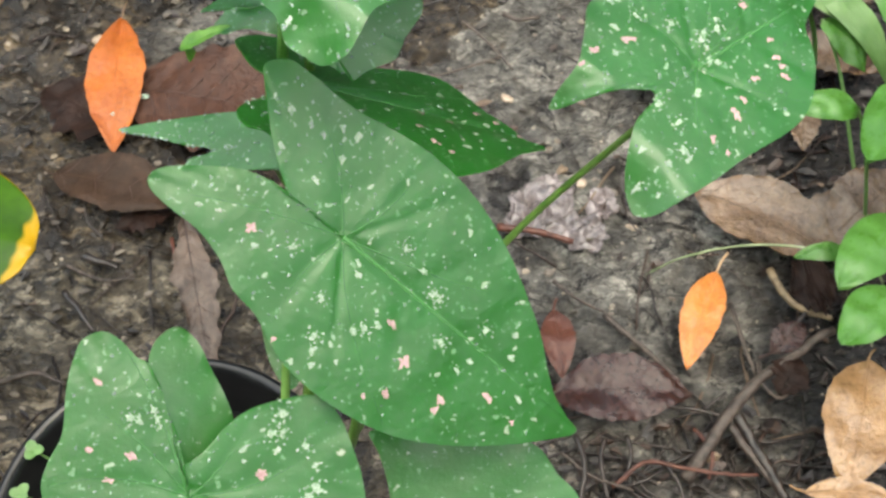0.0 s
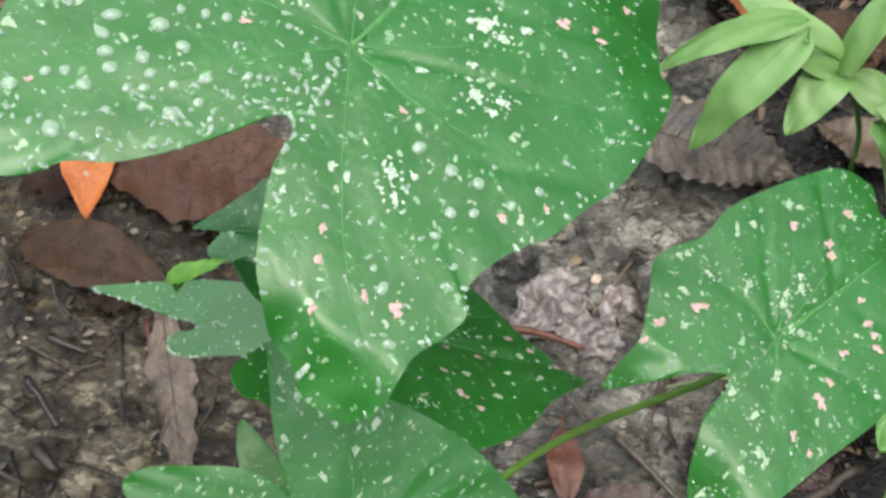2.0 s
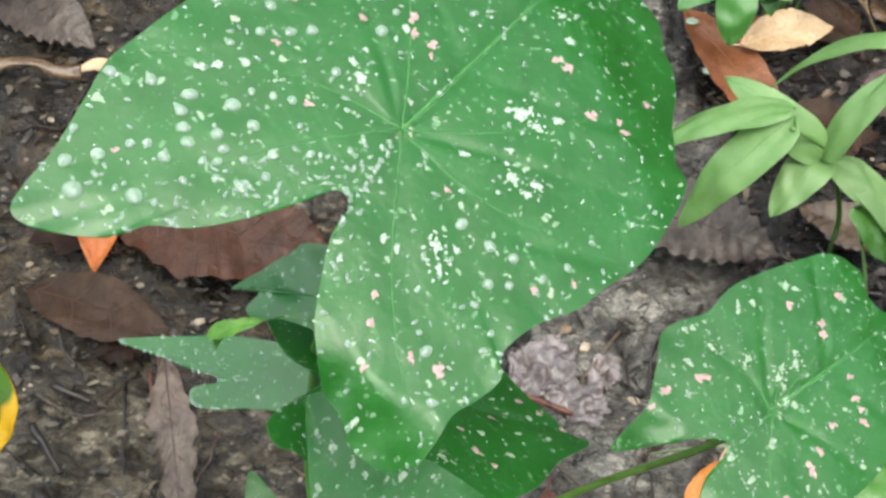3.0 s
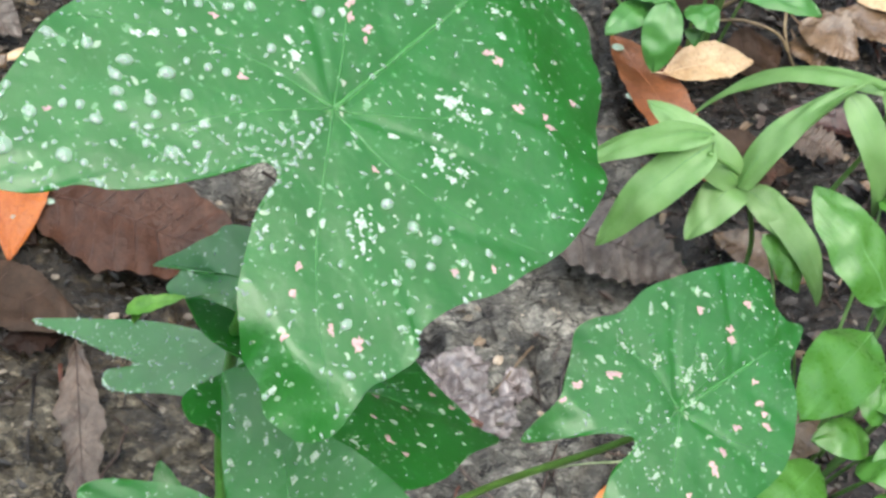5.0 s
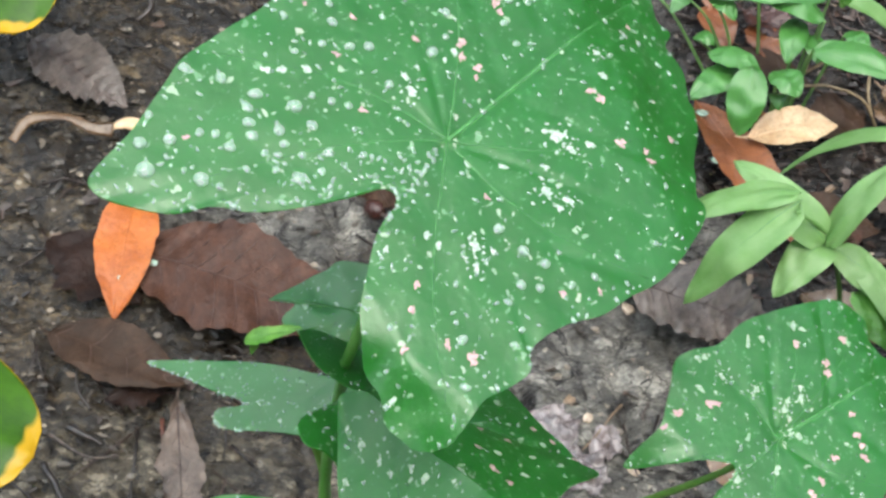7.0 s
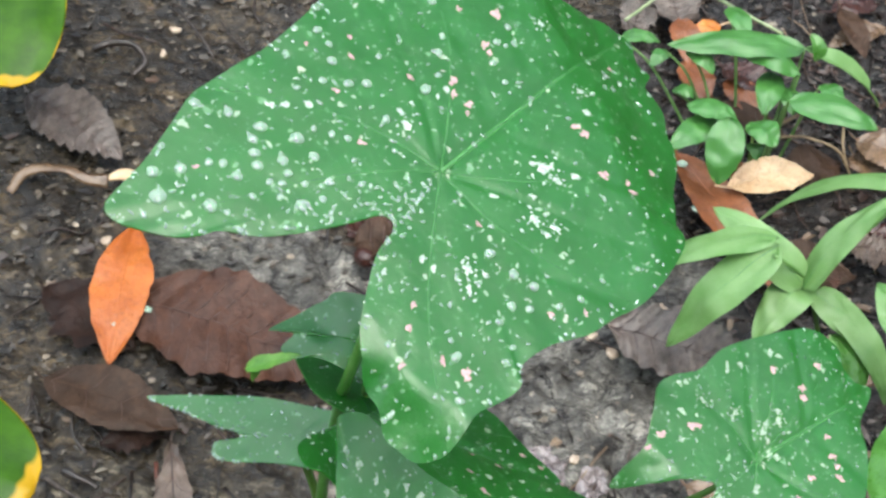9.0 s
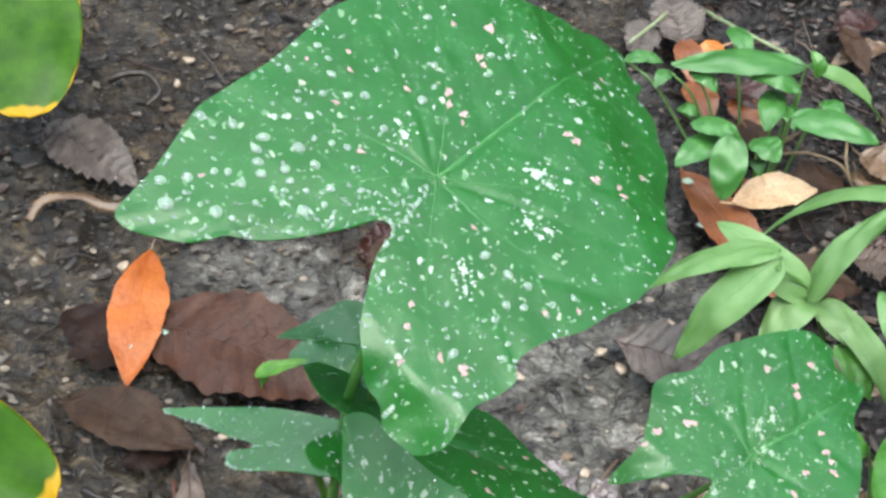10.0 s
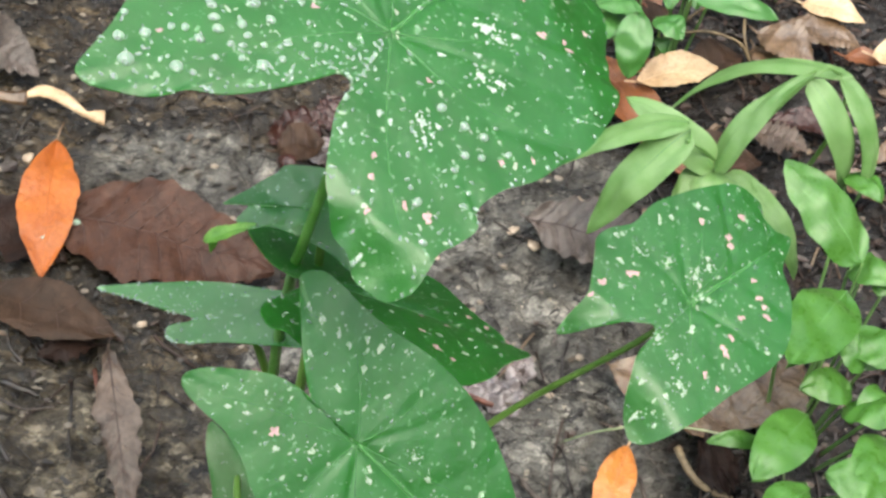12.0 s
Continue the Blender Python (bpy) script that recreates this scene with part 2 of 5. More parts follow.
M_LITTER = {
    "orange_leaf": litter_material("fallen_leaf_orange", (0.32, 0.074, 0.008), (0.44, 0.125, 0.016), 0.45, coat=0.2),
    "amber_leaf": litter_material("fallen_leaf_amber", (0.50, 0.155, 0.024), (0.62, 0.235, 0.05), 0.3, coat=0.7),
    "dark_leaf": litter_material("fallen_leaf_blackened", (0.026, 0.015, 0.009), (0.068, 0.038, 0.023), 0.45, coat=0.06, spec=0.15),
    "brown_leaf": litter_material("fallen_leaf_brown", (0.036, 0.016, 0.010), (0.094, 0.041, 0.024), 0.42, coat=0.15, spec=0.2),
    "black_leaf": litter_material("fallen_leaf_black", (0.010, 0.006, 0.005), (0.034, 0.018, 0.013), 0.45, coat=0.05, spec=0.12),
    "faded_leaf": litter_material("fallen_leaf_faded", (0.052, 0.035, 0.025), (0.170, 0.122, 0.092), 0.35, coat=0.4, spec=0.35),
    "rust_leaf": litter_material("fallen_leaf_rust", (0.16, 0.05, 0.018), (0.27, 0.10, 0.04), 0.3),
    "russet_leaf": litter_material("fallen_leaf_russet", (0.075, 0.022, 0.012), (0.140, 0.048, 0.028), 0.35, coat=0.3),
    "tan_leaf": litter_material("fallen_leaf_tan", (0.50, 0.31, 0.16), (0.74, 0.55, 0.35), 0.4),
    "ochre_leaf": litter_material("fallen_leaf_ochre", (0.20, 0.105, 0.040), (0.36, 0.21, 0.095), 0.2, coat=1.0),
    "rib_leaf": litter_material("fallen_leaf_grey", (0.055, 0.043, 0.037), (0.15, 0.118, 0.10), 0.32, coat=0.5, spec=0.3),
    "umber_leaf": litter_material("fallen_leaf_umber", (0.085, 0.048, 0.025), (0.20, 0.125, 0.070), 0.25, coat=1.0),
    "purple_leaf": litter_material("fallen_leaf_maroon", (0.024, 0.008, 0.006), (0.060, 0.022, 0.016), 0.26, coat=0.6, spec=0.3),
}
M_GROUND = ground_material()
M_WALL = plain_material("blocking_wall_dark", (0.012, 0.022, 0.008), (0.04, 0.055, 0.025), 6, 0.8, 0.01)
M_TWIG = plain_material("wet_twig_bark", (0.025, 0.017, 0.013), (0.12, 0.09, 0.07), 220, 0.45, 0.0008, coat=0.3)
M_RED_STICK = plain_material("red_bark", (0.06, 0.020, 0.013), (0.15, 0.055, 0.034), 200, 0.4)
M_POT = plain_material("black_plastic", (0.008, 0.008, 0.009), (0.014, 0.014, 0.015), 120, 0.28, 0.0001)
M_SOIL = plain_material("potting_soil", (0.006, 0.004, 0.003), (0.026, 0.018, 0.013), 140, 0.7, 0.003)
broad = Nodes("glossy_broad_leaf")
broad_at = broad.coords()
broad_green = broad.mix(broad.grey(broad.noise(broad_at, 60, 5), 0.35, 0.65), (0.024, 0.074, 0.003), (0.050, 0.128, 0.005))
broad_edge = broad.node("ShaderNodeAttribute")
broad_edge.attribute_name = "margin"
broad_mask = broad.grey(broad.math("ADD", broad_edge.outputs["Fac"], broad.math("MULTIPLY", broad.noise(broad_at, 90, 4), 0.12)), 0.45, 0.75)
M_BROAD = translucent(broad.finish(broad.mix(broad_mask, broad_green, (0.48, 0.29, 0.012)), 0.25, broad.noise(broad.coords((40, 500, 40)), 1.0, 3), 0.0002, coat=0.0, coat_rough=0.15, spec=0.2), (0.25, 0.42, 0.03), 0.08)
# Pale, partly opaque body: the light a drop gathers is put into its colour.
water = Nodes("water")
M_LIT_WATER = water.finish((0.80, 1.0, 0.84), 0.02, IOR=1.40, Transmission_Weight=0.73)


# ---- shared builders ----
def mesh_of(name, verts, faces, mat, smooth=True):
    me = bpy.data.meshes.new(name)
    me.from_pydata([tuple(v) for v in verts], [], faces)
    me.materials.append(mat)
    if smooth:
        me.polygons.foreach_set("use_smooth", [True] * len(me.polygons))
    me.update()
    return me


def sharp_rim(me):
    """Keeps the rim of a thin sheet crisp once it has thickness."""
    uses = collections.Counter(k for f in me.polygons for k in f.edge_keys)
    for e in me.edges:
        e.use_edge_sharp = uses[e.key] == 1
    return me


def part(name, me, parent, label=""):
    ob = new(name, me)
    ob.parent = parent
    if label:
        tagged(ob, label)
    return ob


def tube(points, radii, sides=8):
    """Verts and faces of a round tapered tube along points."""
    pts = [Vector(p) for p in points]
    verts, faces = [], []
    side = None
    for k, p in enumerate(pts):
        d = (pts[min(k + 1, len(pts) - 1)] - pts[max(k - 1, 0)]).normalized()
        side = d.orthogonal().normalized() if side is None else (side - d * side.dot(d)).normalized()
        other = d.cross(side)
        for s in range(sides):
            a = 2 * math.pi * s / sides
            verts.append(p + radii[k] * (math.cos(a) * side + math.sin(a) * other))
    for k in range(len(pts) - 1):
        for s in range(sides):
            t = (s + 1) % sides
            faces.append((k * sides + s, k * sides + t, (k + 1) * sides + t, (k + 1) * sides + s))
    faces.append(tuple(range(sides))[::-1])
    faces.append(tuple((len(pts) - 1) * sides + s for s in range(sides)))
    return verts, faces


def spline(points, per):
    """An open smooth curve through points."""
    p = [Vector(q) for q in points]
    p = [2 * p[0] - p[1]] + p + [2 * p[-1] - p[-2]]
    out = []
    for k in range(1, len(p) - 2):
        for s in range(per):
            t = s / per
            out.append(0.5 * (2 * p[k] + (p[k + 1] - p[k - 1]) * t + (2 * p[k - 1] - 5 * p[k] + 4 * p[k + 1] - p[k + 2]) * t * t + (3 * p[k] - p[k - 1] - 3 * p[k + 1] + p[k + 2]) * t**3))
    out.append(p[-2])
    return out


def closed(points, per):
    p = [Vector((*q, 0)) for q in points]
    n, out = len(p), []
    for k in range(n):
        a, b, c, d = p[k - 1], p[k], p[(k + 1) % n], p[(k + 2) % n]
        for s in range(per):
            t = s / per
            out.append(0.5 * (2 * b + (c - a) * t + (2 * a - 5 * b + 4 * c - d) * t * t + (3 * b - a - 3 * c + d) * t**3))
    return out


# ---- ground ----
def ground_height(x, y):
    near = noise.fractal(Vector((x * 9, y * 9, 1.3)), 0.9, 2.1, 4) * 0.007
    fine = noise.fractal(Vector((x * 60, y * 60, 4.1)), 0.7, 2.2, 4) * 0.0038
    crack = -0.006 * max(0.0, 0.12 - abs(noise.noise(Vector((x * 13, y * 13, 8.8))))) / 0.12
    lump = abs(noise.noise(Vector((x * 38, y * 38, 5.5)))) * 0.0055 + abs(noise.noise(Vector((x * 75, y * 75, 2.2)))) * 0.0042 + abs(noise.noise(Vector((x * 165, y * 165, 6.6)))) * 0.0020
    return near + fine + crack + lump - 0.0065


def build_ground():
    inner_x = list(np.arange(-0.44, 0.50, 0.0021))
    inner_y = list(np.arange(-0.06, 0.82, 0.0021))

    def widen(axis):
        lo, hi, step = [], [], 0.006
        a, b = axis[0], axis[-1]
        while step < 60:
            a, b, step = a - step, b + step, step * 1.6
            lo.append(a)
            hi.append(b)
        return lo[::-1] + axis + hi

    xs, ys = widen(inner_x), widen(inner_y)
    verts = [(x, y, ground_height(x, y) if abs(x) < 3 and abs(y) < 3 else 0.0) for y in ys for x in xs]
    w = len(xs)
    faces = [(j * w + i, j * w + i + 1, (j + 1) * w + i + 1, (j + 1) * w + i) for j in range(len(ys) - 1) for i in range(w - 1)]
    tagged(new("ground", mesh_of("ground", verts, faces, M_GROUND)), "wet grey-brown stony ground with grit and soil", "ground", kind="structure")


build_ground()


def blocking_wall(name, cx, cy, lx, ly, tall):
    """An unseen dark wall with a coping, added to darken reflections from one side."""
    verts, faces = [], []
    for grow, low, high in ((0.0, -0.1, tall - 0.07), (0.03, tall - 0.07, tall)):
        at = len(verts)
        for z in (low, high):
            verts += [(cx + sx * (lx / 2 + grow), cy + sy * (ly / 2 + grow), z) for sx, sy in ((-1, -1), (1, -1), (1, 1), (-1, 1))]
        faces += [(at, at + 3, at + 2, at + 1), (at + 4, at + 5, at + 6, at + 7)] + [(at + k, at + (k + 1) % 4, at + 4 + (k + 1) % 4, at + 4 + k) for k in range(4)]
    tagged(new(name, mesh_of(name, verts, faces, M_WALL, False)), "unseen dark wall added to block low sky light", "wall", kind="structure")


# Added walls, never in view: they cut low sky light and darken reflections.
blocking_wall("wall_north", 0.0, 3.6, 7.0, 0.2, 2.2)
blocking_wall("wall_south", 0.0, -3.6, 7.0, 0.2, 1.8)
blocking_wall("wall_east", 3.6, 0.0, 0.2, 6.98, 1.8)
blocking_wall("wall_west", -3.6, 0.0, 0.2, 6.98, 1.2)
# Added block behind the camera, in place of a person's dark reflection.
blocking_wall("wall_return", -0.55, -2.205, 1.3, 2.51, 3.0)

# ---- caladium leaves: junction of the veins, direction of the tip, blade normal, outline in mm ----
A = dict(bends=[(-1.0, 0.0, 0.0525, 0.85, 0.0015, -0.012), (0.91, -0.41, 0.060, 0.36, 0.008, None)], cup=2.5, droop=0.05, at=(-0.0046, 0.1, 0.4513), axis=(0.563, 0.815, -0.134), up=(0.302, -0.052, 0.952), rim=[(132, 2), (122, -7), (123, -14), (113, -17), (112, -26), (100, -36), (87, -46), (70, -53), (63, -58), (57, -65), (42, -68), (24, -69), (10, -66), (-2, -64), (-13, -59), (-26, -57), (-32, -61), (-40, -60), (-48, -58), (-58, -60), (-62, -59), (-66, -54), (-67, -46), (-64, -38), (-62, -30), (-59, -24), (-54, -18), (-45, -12), (-38, -8), (-30, -6), (-26, -4), (-26, 0), (-35, 4), (-48, 10), (-59, 17), (-66, 24), (-75, 29), (-82, 37), (-86, 45), (-85, 49), (-79, 51), (-68, 53), (-53, 58), (-41, 62), (-26, 62), (-11, 62), (6, 64), (22, 67), (45, 62), (64, 51), (80, 40), (95, 30), (111, 17), (124, 7)])
B = dict(cup=2.0, at=(-0.0044, 0.0108, 0.3491), axis=(0.71, -0.386, -0.589), up=(0.369, -0.508, 0.778), rim=[(111, 0), (104, -8), (91, -19), (74, -31), (56, -40), (39, -44), (22, -45), (7, -43), (-7, -37), (-18, -35), (-27, -30), (-38, -27), (-49, -27), (-57, -26), (-60, -23), (-58, -18), (-50, -11), (-40, -4), (-31, -1), (-23, -1), (-30, 4), (-40, 12), (-50, 22), (-54, 27), (-49, 33), (-42, 34), (-31, 34), (-20, 35), (-7, 38), (9, 40), (25, 39), (41, 35), (59, 27), (76, 18), (93, 6), (104, 2)])
C = dict(bends=[(-1.0, 0.0, 0.0335, 0.85, 0.0025, None)], cup=2.6, droop=0.25, at=(0.1134, 0.0696, 0.3555), axis=(0.788, 0.614, -0.19), up=(0.30, -0.09, 0.95), rim=[(68, 3), (52, -5), (45, -15), (39, -23), (27, -32), (14, -35), (-8, -35), (-26, -36), (-41, -35), (-47, -31), (-47, -26), (-43, -16), (-35, -7), (-25, -4), (-21, -1), (-25, 3), (-36, 8), (-43, 11), (-49, 15), (-45, 18), (-37, 21), (-28, 29), (-20, 37), (-12, 38), (-1, 36), (12, 39), (27, 38), (46, 35), (55, 33), (62, 27), (65, 21), (61, 14), (61, 8)])
D = dict(at=(-0.0179, 0.0825, 0.3345), axis=(0.934, -0.059, -0.353), up=(0.34, 0.449, 0.826), rim=[(90, 0), (75, -15), (64, -31), (50, -42), (30, -53), (10, -63), (-6, -57), (-16, -45), (-24, -43), (-28, -36), (-24, -27), (-15, -18), (-8, -8), (-14, -6), (-24, 2), (-30, 19), (-22, 28), (-6, 32), (8, 26), (20, 24), (49, 32), (69, 13), (81, 3)])
E = dict(at=(-0.0485, 0.1109, 0.258), axis=(0.977, -0.205, 0.20), up=(-0.22, -0.06, 0.97), rim=[(47, -4), (37, -10), (19, -12), (-6, -14), (-23, -17), (-32, -16), (-33, -10), (-24, -6), (-26, -4), (-36, -3), (-50, 0), (-64, 2), (-71, 4), (-53, 8), (-27, 13), (-1, 14), (18, 13), (37, 6)])
F = dict(bends=[(-0.86, -0.5, 0.002, 1.05, 0.006, None)], at=(-0.0190, 0.0960, 0.3620), axis=(0.386, -0.729, -0.565), up=(0.33, -0.46, 0.82), rim=[(23, 0), (26, 3), (28, 5), (30, 5), (29, 10), (29, 15), (29, 22), (26, 26), (24, 28), (21, 33), (18, 38), (13, 40), (7, 36), (-18, 0), (-18, -10), (-16, -20), (-14, -30), (-12, -24), (-10, -24), (-7, -29), (-3, -28), (-1, -21), (5, -14), (16, -4)])
K = dict(at=(-0.0544, -0.0632, 0.3129), axis=(0.021, -0.844, -0.536), up=(0.33, -0.5, 0.8), rim=[(55, 0), (37, -20), (17, -38), (-5, -45), (-15, -43), (-24, -38), (-38, -36), (-48, -33), (-53, -30), (-55, -24), (-52, -19), (-46, -14), (-44, -11), (-35, -7), (-26, -5), (-17, -2), (-11, -1), (-14, 5), (-22, 13), (-27, 22), (-29, 33), (-29, 43), (-22, 50), (-11, 54), (0, 57), (14, 57), (30, 48), (45, 24)])
N = dict(at=(-0.0581, -0.0353, 0.3116), axis=(0.014, -0.933, -0.359), up=(0.505, -0.303, 0.808), rim=[(40, 0), (29, -8), (11, -12), (-7, -13), (-19, -13), (-26, -10), (-30, -4), (-27, 2), (-17, 8), (-7, 13), (1, 16), (11, 15), (26, 10)])
L = dict(at=(0.0341, -0.0468, 0.2512), axis=(0.165, -0.80, -0.58), up=(0.105, -0.574, 0.812), rim=[(47, 0), (26, -19), (6, -28), (-14, -27), (-26, -28), (-35, -30), (-33, -21), (-30, -1), (-23, 19), (-17, 29), (-6, 34), (4, 40), (22, 42), (40, 24)])
Q = dict(at=(-0.0513, 0.0804, 0.1623), axis=(-0.526, 0.787, 0.321), up=(0.105, -0.314, 0.943), rim=[(28, 0), (19, 7), (4, 12), (-17, 19), (-32, 17), (-25, 4), (-11, -5), (0, -6), (12, -5), (22, -3)])


def leaf_frame(spec):
    ex, ez = Vector(spec["axis"]).normalized(), Vector(spec["up"]).normalized()
    ey = ez.cross(ex).normalized()
    ez = ex.cross(ey)
    m = Matrix((ex, ey, ez)).transposed().to_4x4()
    m.translation = spec["at"]
    return m


def vein_curve(end, bowed):
    """Points along a vein from the junction to a point near the rim."""
    side = 1 if end.y > 0 else -1
    out = []
    for k in range(22):
        t = k / 21 * 0.96
        bow = 0.10 * math.sin(math.pi * t) * end.length * side if bowed else 0.0
        out.append((end.x * t + bow, end.y * t))
    return out


def leaf_height(spec, u, v):
    """Height over the blade's plane: a fold at the midrib, a drooping tip, rolled-down edges, soft waves, furrows over the veins."""
    far = spec["far"]
    fold = 0.025 * abs(v) * math.exp(-abs(v) / 0.02) if u > 0 else 0.0
    droop = -spec.get("droop", 0.08) * max(0.0, u / far - 0.55) ** 2 * far
    cup = -0.25 * (u * u + v * v) * spec.get("cup", 1.0)
    rolled = 0.0
    for du, dv, begin, slope, soft, below in spec.get("bends", ()):
        beyond = max(0.0, u * du + v * dv - begin + 0.0035 * noise.noise(Vector((u * 110, v * 110, far * 50))))
        gate = min(1.0, max(0.0, (below - v) / 0.012)) if below is not None else 1.0
        rolled -= slope * gate * (math.hypot(beyond, soft) - soft)
    waves = 0.0009 * noise.noise(Vector((u * 19, v * 19, far * 90))) + 0.0005 * noise.noise(Vector((u * 80, v * 80, far * 31)))
    furrow = 0.0
    for end, deep in spec.get("furrows", ()):
        long = end.length
        t = (u * end.x + v * end.y) / (long * long)
        if 0.02 < t < 1.0:
            bow = 0.10 * math.sin(math.pi * t) * long * (1 if end.y > 0 else -1) if deep < 0.001 else 0.0
            off = math.hypot(u - end.x * t - bow, v - end.y * t)
            if off < 0.009:
                furrow -= deep * math.exp(-((off / 0.0028) ** 2)) * (1 - 0.7 * t)
    # fine side veins that leave the midrib
    if far > 0.05 and u > 0:
        along = (u - 0.62 * abs(v) + 0.003 * noise.noise(Vector((u * 26, v * 26, far * 70)))) / 0.026
        off = abs(along - round(along)) * 0.026
        furrow -= 0.00055 * math.exp(-((off / 0.0018) ** 2)) * min(1.0, abs(v) / 0.008)
    return fold + droop + cup + rolled + waves + furrow + spec.get("cup", 1.0) * 0.0012


VEIN_ENDS = (0.12, 0.21, 0.36, 0.69, 0.80, 0.90)


def caladium_leaf(plant, spec, mat, label, veins=True):
    rim = closed([(u / 1000, v / 1000) for u, v in spec["rim"]], 5)
    spec["far"] = max(p.length for p in rim)
    n = len(rim)
    # the midrib, then side veins that run to points of the rim
    targets = [(max(rim, key=lambda p: p.x), "midrib", 0.0008)]
    targets += [(rim[int(f * n) % n], "vein", 0.00032) for f in VEIN_ENDS]
    if veins:
        spec["furrows"] = [(Vector((end.x, end.y)), 0.0011 if name == "midrib" else 0.0004) for end, name, _ in targets]
    rings, verts, faces = 40 if spec["far"] > 0.05 else 16, [(0, 0, leaf_height(spec, 0, 0))], []
    for r in range(1, rings + 1):
        for k, p in enumerate(rim):
            q = p * (r / rings)
            edge = 0.0004 * (r / rings) ** 9 * math.sin(k * 0.55 + 2.2 * math.sin(k * 0.17))
            verts.append((q.x, q.y, leaf_height(spec, q.x, q.y) + edge))
    for k in range(n):
        faces.append((0, 1 + (k + 1) % n, 1 + k) if spec["turn"] else (0, 1 + k, 1 + (k + 1) % n))
    for r in range(rings - 1):
        for k in range(n):
            a, b = 1 + r * n + k, 1 + r * n + (k + 1) % n
            quad = (a, a + n, b + n, b)
            faces.append(quad[::-1] if spec["turn"] else quad)
    blade = part("leaf", sharp_rim(mesh_of("leaf", verts, faces, mat)), plant, label)
    blade.matrix_local = leaf_frame(spec)
    thick = blade.modifiers.new("thickness", "SOLIDIFY")
    thick.thickness, thick.offset = 0.0005, -1
    if veins:
        for end, name, wide in targets:
            path = [(x, y, leaf_height(spec, x, y) - 0.35 * wide) for x, y in vein_curve(end, name == "vein")]
            vs, fs = tube(path, [wide * (1 - 0.75 * k / 21) for k in range(22)], 6)
            part(name, mesh_of(name, vs, fs, M_VEIN), blade)
    return blade


for spec in (A, B, C, D, E, F, K, N, L, Q):
    rim = spec["rim"]
    area = sum(rim[k - 1][0] * rim[k][1] - rim[k][0] * rim[k - 1][1] for k in range(len(rim)))
    spec["turn"] = area < 0

plant = tagged(new("caladium_plant"), "green caladium with cream and pink flecked wet leaves", "plant")
blades = {}
for key, spec, mat in (("A", A, M_CALADIUM), ("B", B, M_CALADIUM), ("C", C, M_CALADIUM), ("D", D, M_CALADIUM), ("E", E, M_CALADIUM), ("F", F, M_CALADIUM), ("K", K, M_CALADIUM), ("N", N, M_CALADIUM), ("L", L, M_CALADIUM), ("Q", Q, M_CALADIUM)):
    blades[key] = caladium_leaf(plant, spec, mat, "torn leaf with a bitten edge" if key == "F" else "", veins=key in "ABCDK")


# ---- markings and water on the blades: place along and across the blade and size, in mm ----
DROPS_LOBE = [(-44, 59, 3.3), (-38.3, 51.1, 3.3), (-34.3, 42.1, 3.7), (-39.1, 40.4, 3.3), (-42, 36.7, 3.3), (-28.7, 33, 4), (-61.3, 53.7, 2.4), (-68.6, 49, 3.5), (-61.9, 45.1, 3.5), (-72.6, 42.3, 4.7), (-63.6, 31.7, 4.1), (-43.4, 16.5, 3.6), (-54.4, 42.1, 2.6), (-51.5, 39.4, 2.6), (-44.3, 33.2, 3.3), (-37.6, 30, 3.3), (-39.1, 26.2, 2.6), (-45.2, 27.4, 2.3), (-42.7, 24.9, 2.3), (-37.6, 21, 2.3), (-31.2, 17.3, 2.3), (-36.9, 14.3, 2.4), (-46.2, 22.1, 2.4), (-52.4, 26.8, 2.2), (-61.3, 27.4, 2.2), (-79, 40.5, 2), (-51.2, 34.2, 3.2)]
DROPS_UPPER = [(11.9, 64.4, 2.9), (-0.4, 62, 2.5), (5.2, 57.6, 2.8), (4.5, 51.9, 2.5), (0.4, 46.7, 3.2), (-1.6, 38, 3.1), (3.1, 34.7, 3.1), (-15.8, 45.8, 2.1), (-7.7, 43.1, 2.6), (-9.2, 56.9, 2.1), (-1.3, 22.4, 2.8), (-29.1, 25.7, 3.3), (-19.2, 28.1, 2.4), (-16.4, 24.2, 2.5), (-22.3, 32.6, 2.2), (48, 45.8, 3), (33.1, 30.3, 2.9), (39.6, 34.2, 2.6), (18.2, 22.9, 3.5), (14.6, 39.9, 2.1), (26.1, 24.3, 2.3), (54.8, 22.3, 2.8), (59.9, 18.6, 2.6), (63.7, 24.5, 2.7), (46.6, 17.5, 2.6), (44.4, 10.2, 2.4), (-24, 11, 2.3)]
DROPS_LOWER = [(-8.3, -27.7, 3.3), (-7.5, -36.6, 3.3), (-4.9, -43.2, 3), (-15.4, -42.9, 3), (-11.4, -47, 2.7), (-3, -52.3, 2.4), (4.7, -55, 2.4), (-22.5, -43.9, 2.4), (-24.9, -51.7, 2), (-40.7, -43, 3.2), (-49.1, -52.3, 2.7), (-38.5, -38.6, 1.8), (-1, -21.8, 2), (16.1, -55.6, 1.9), (-64.8, -41.9, 1.8), (30, -60.4, 1.8)]
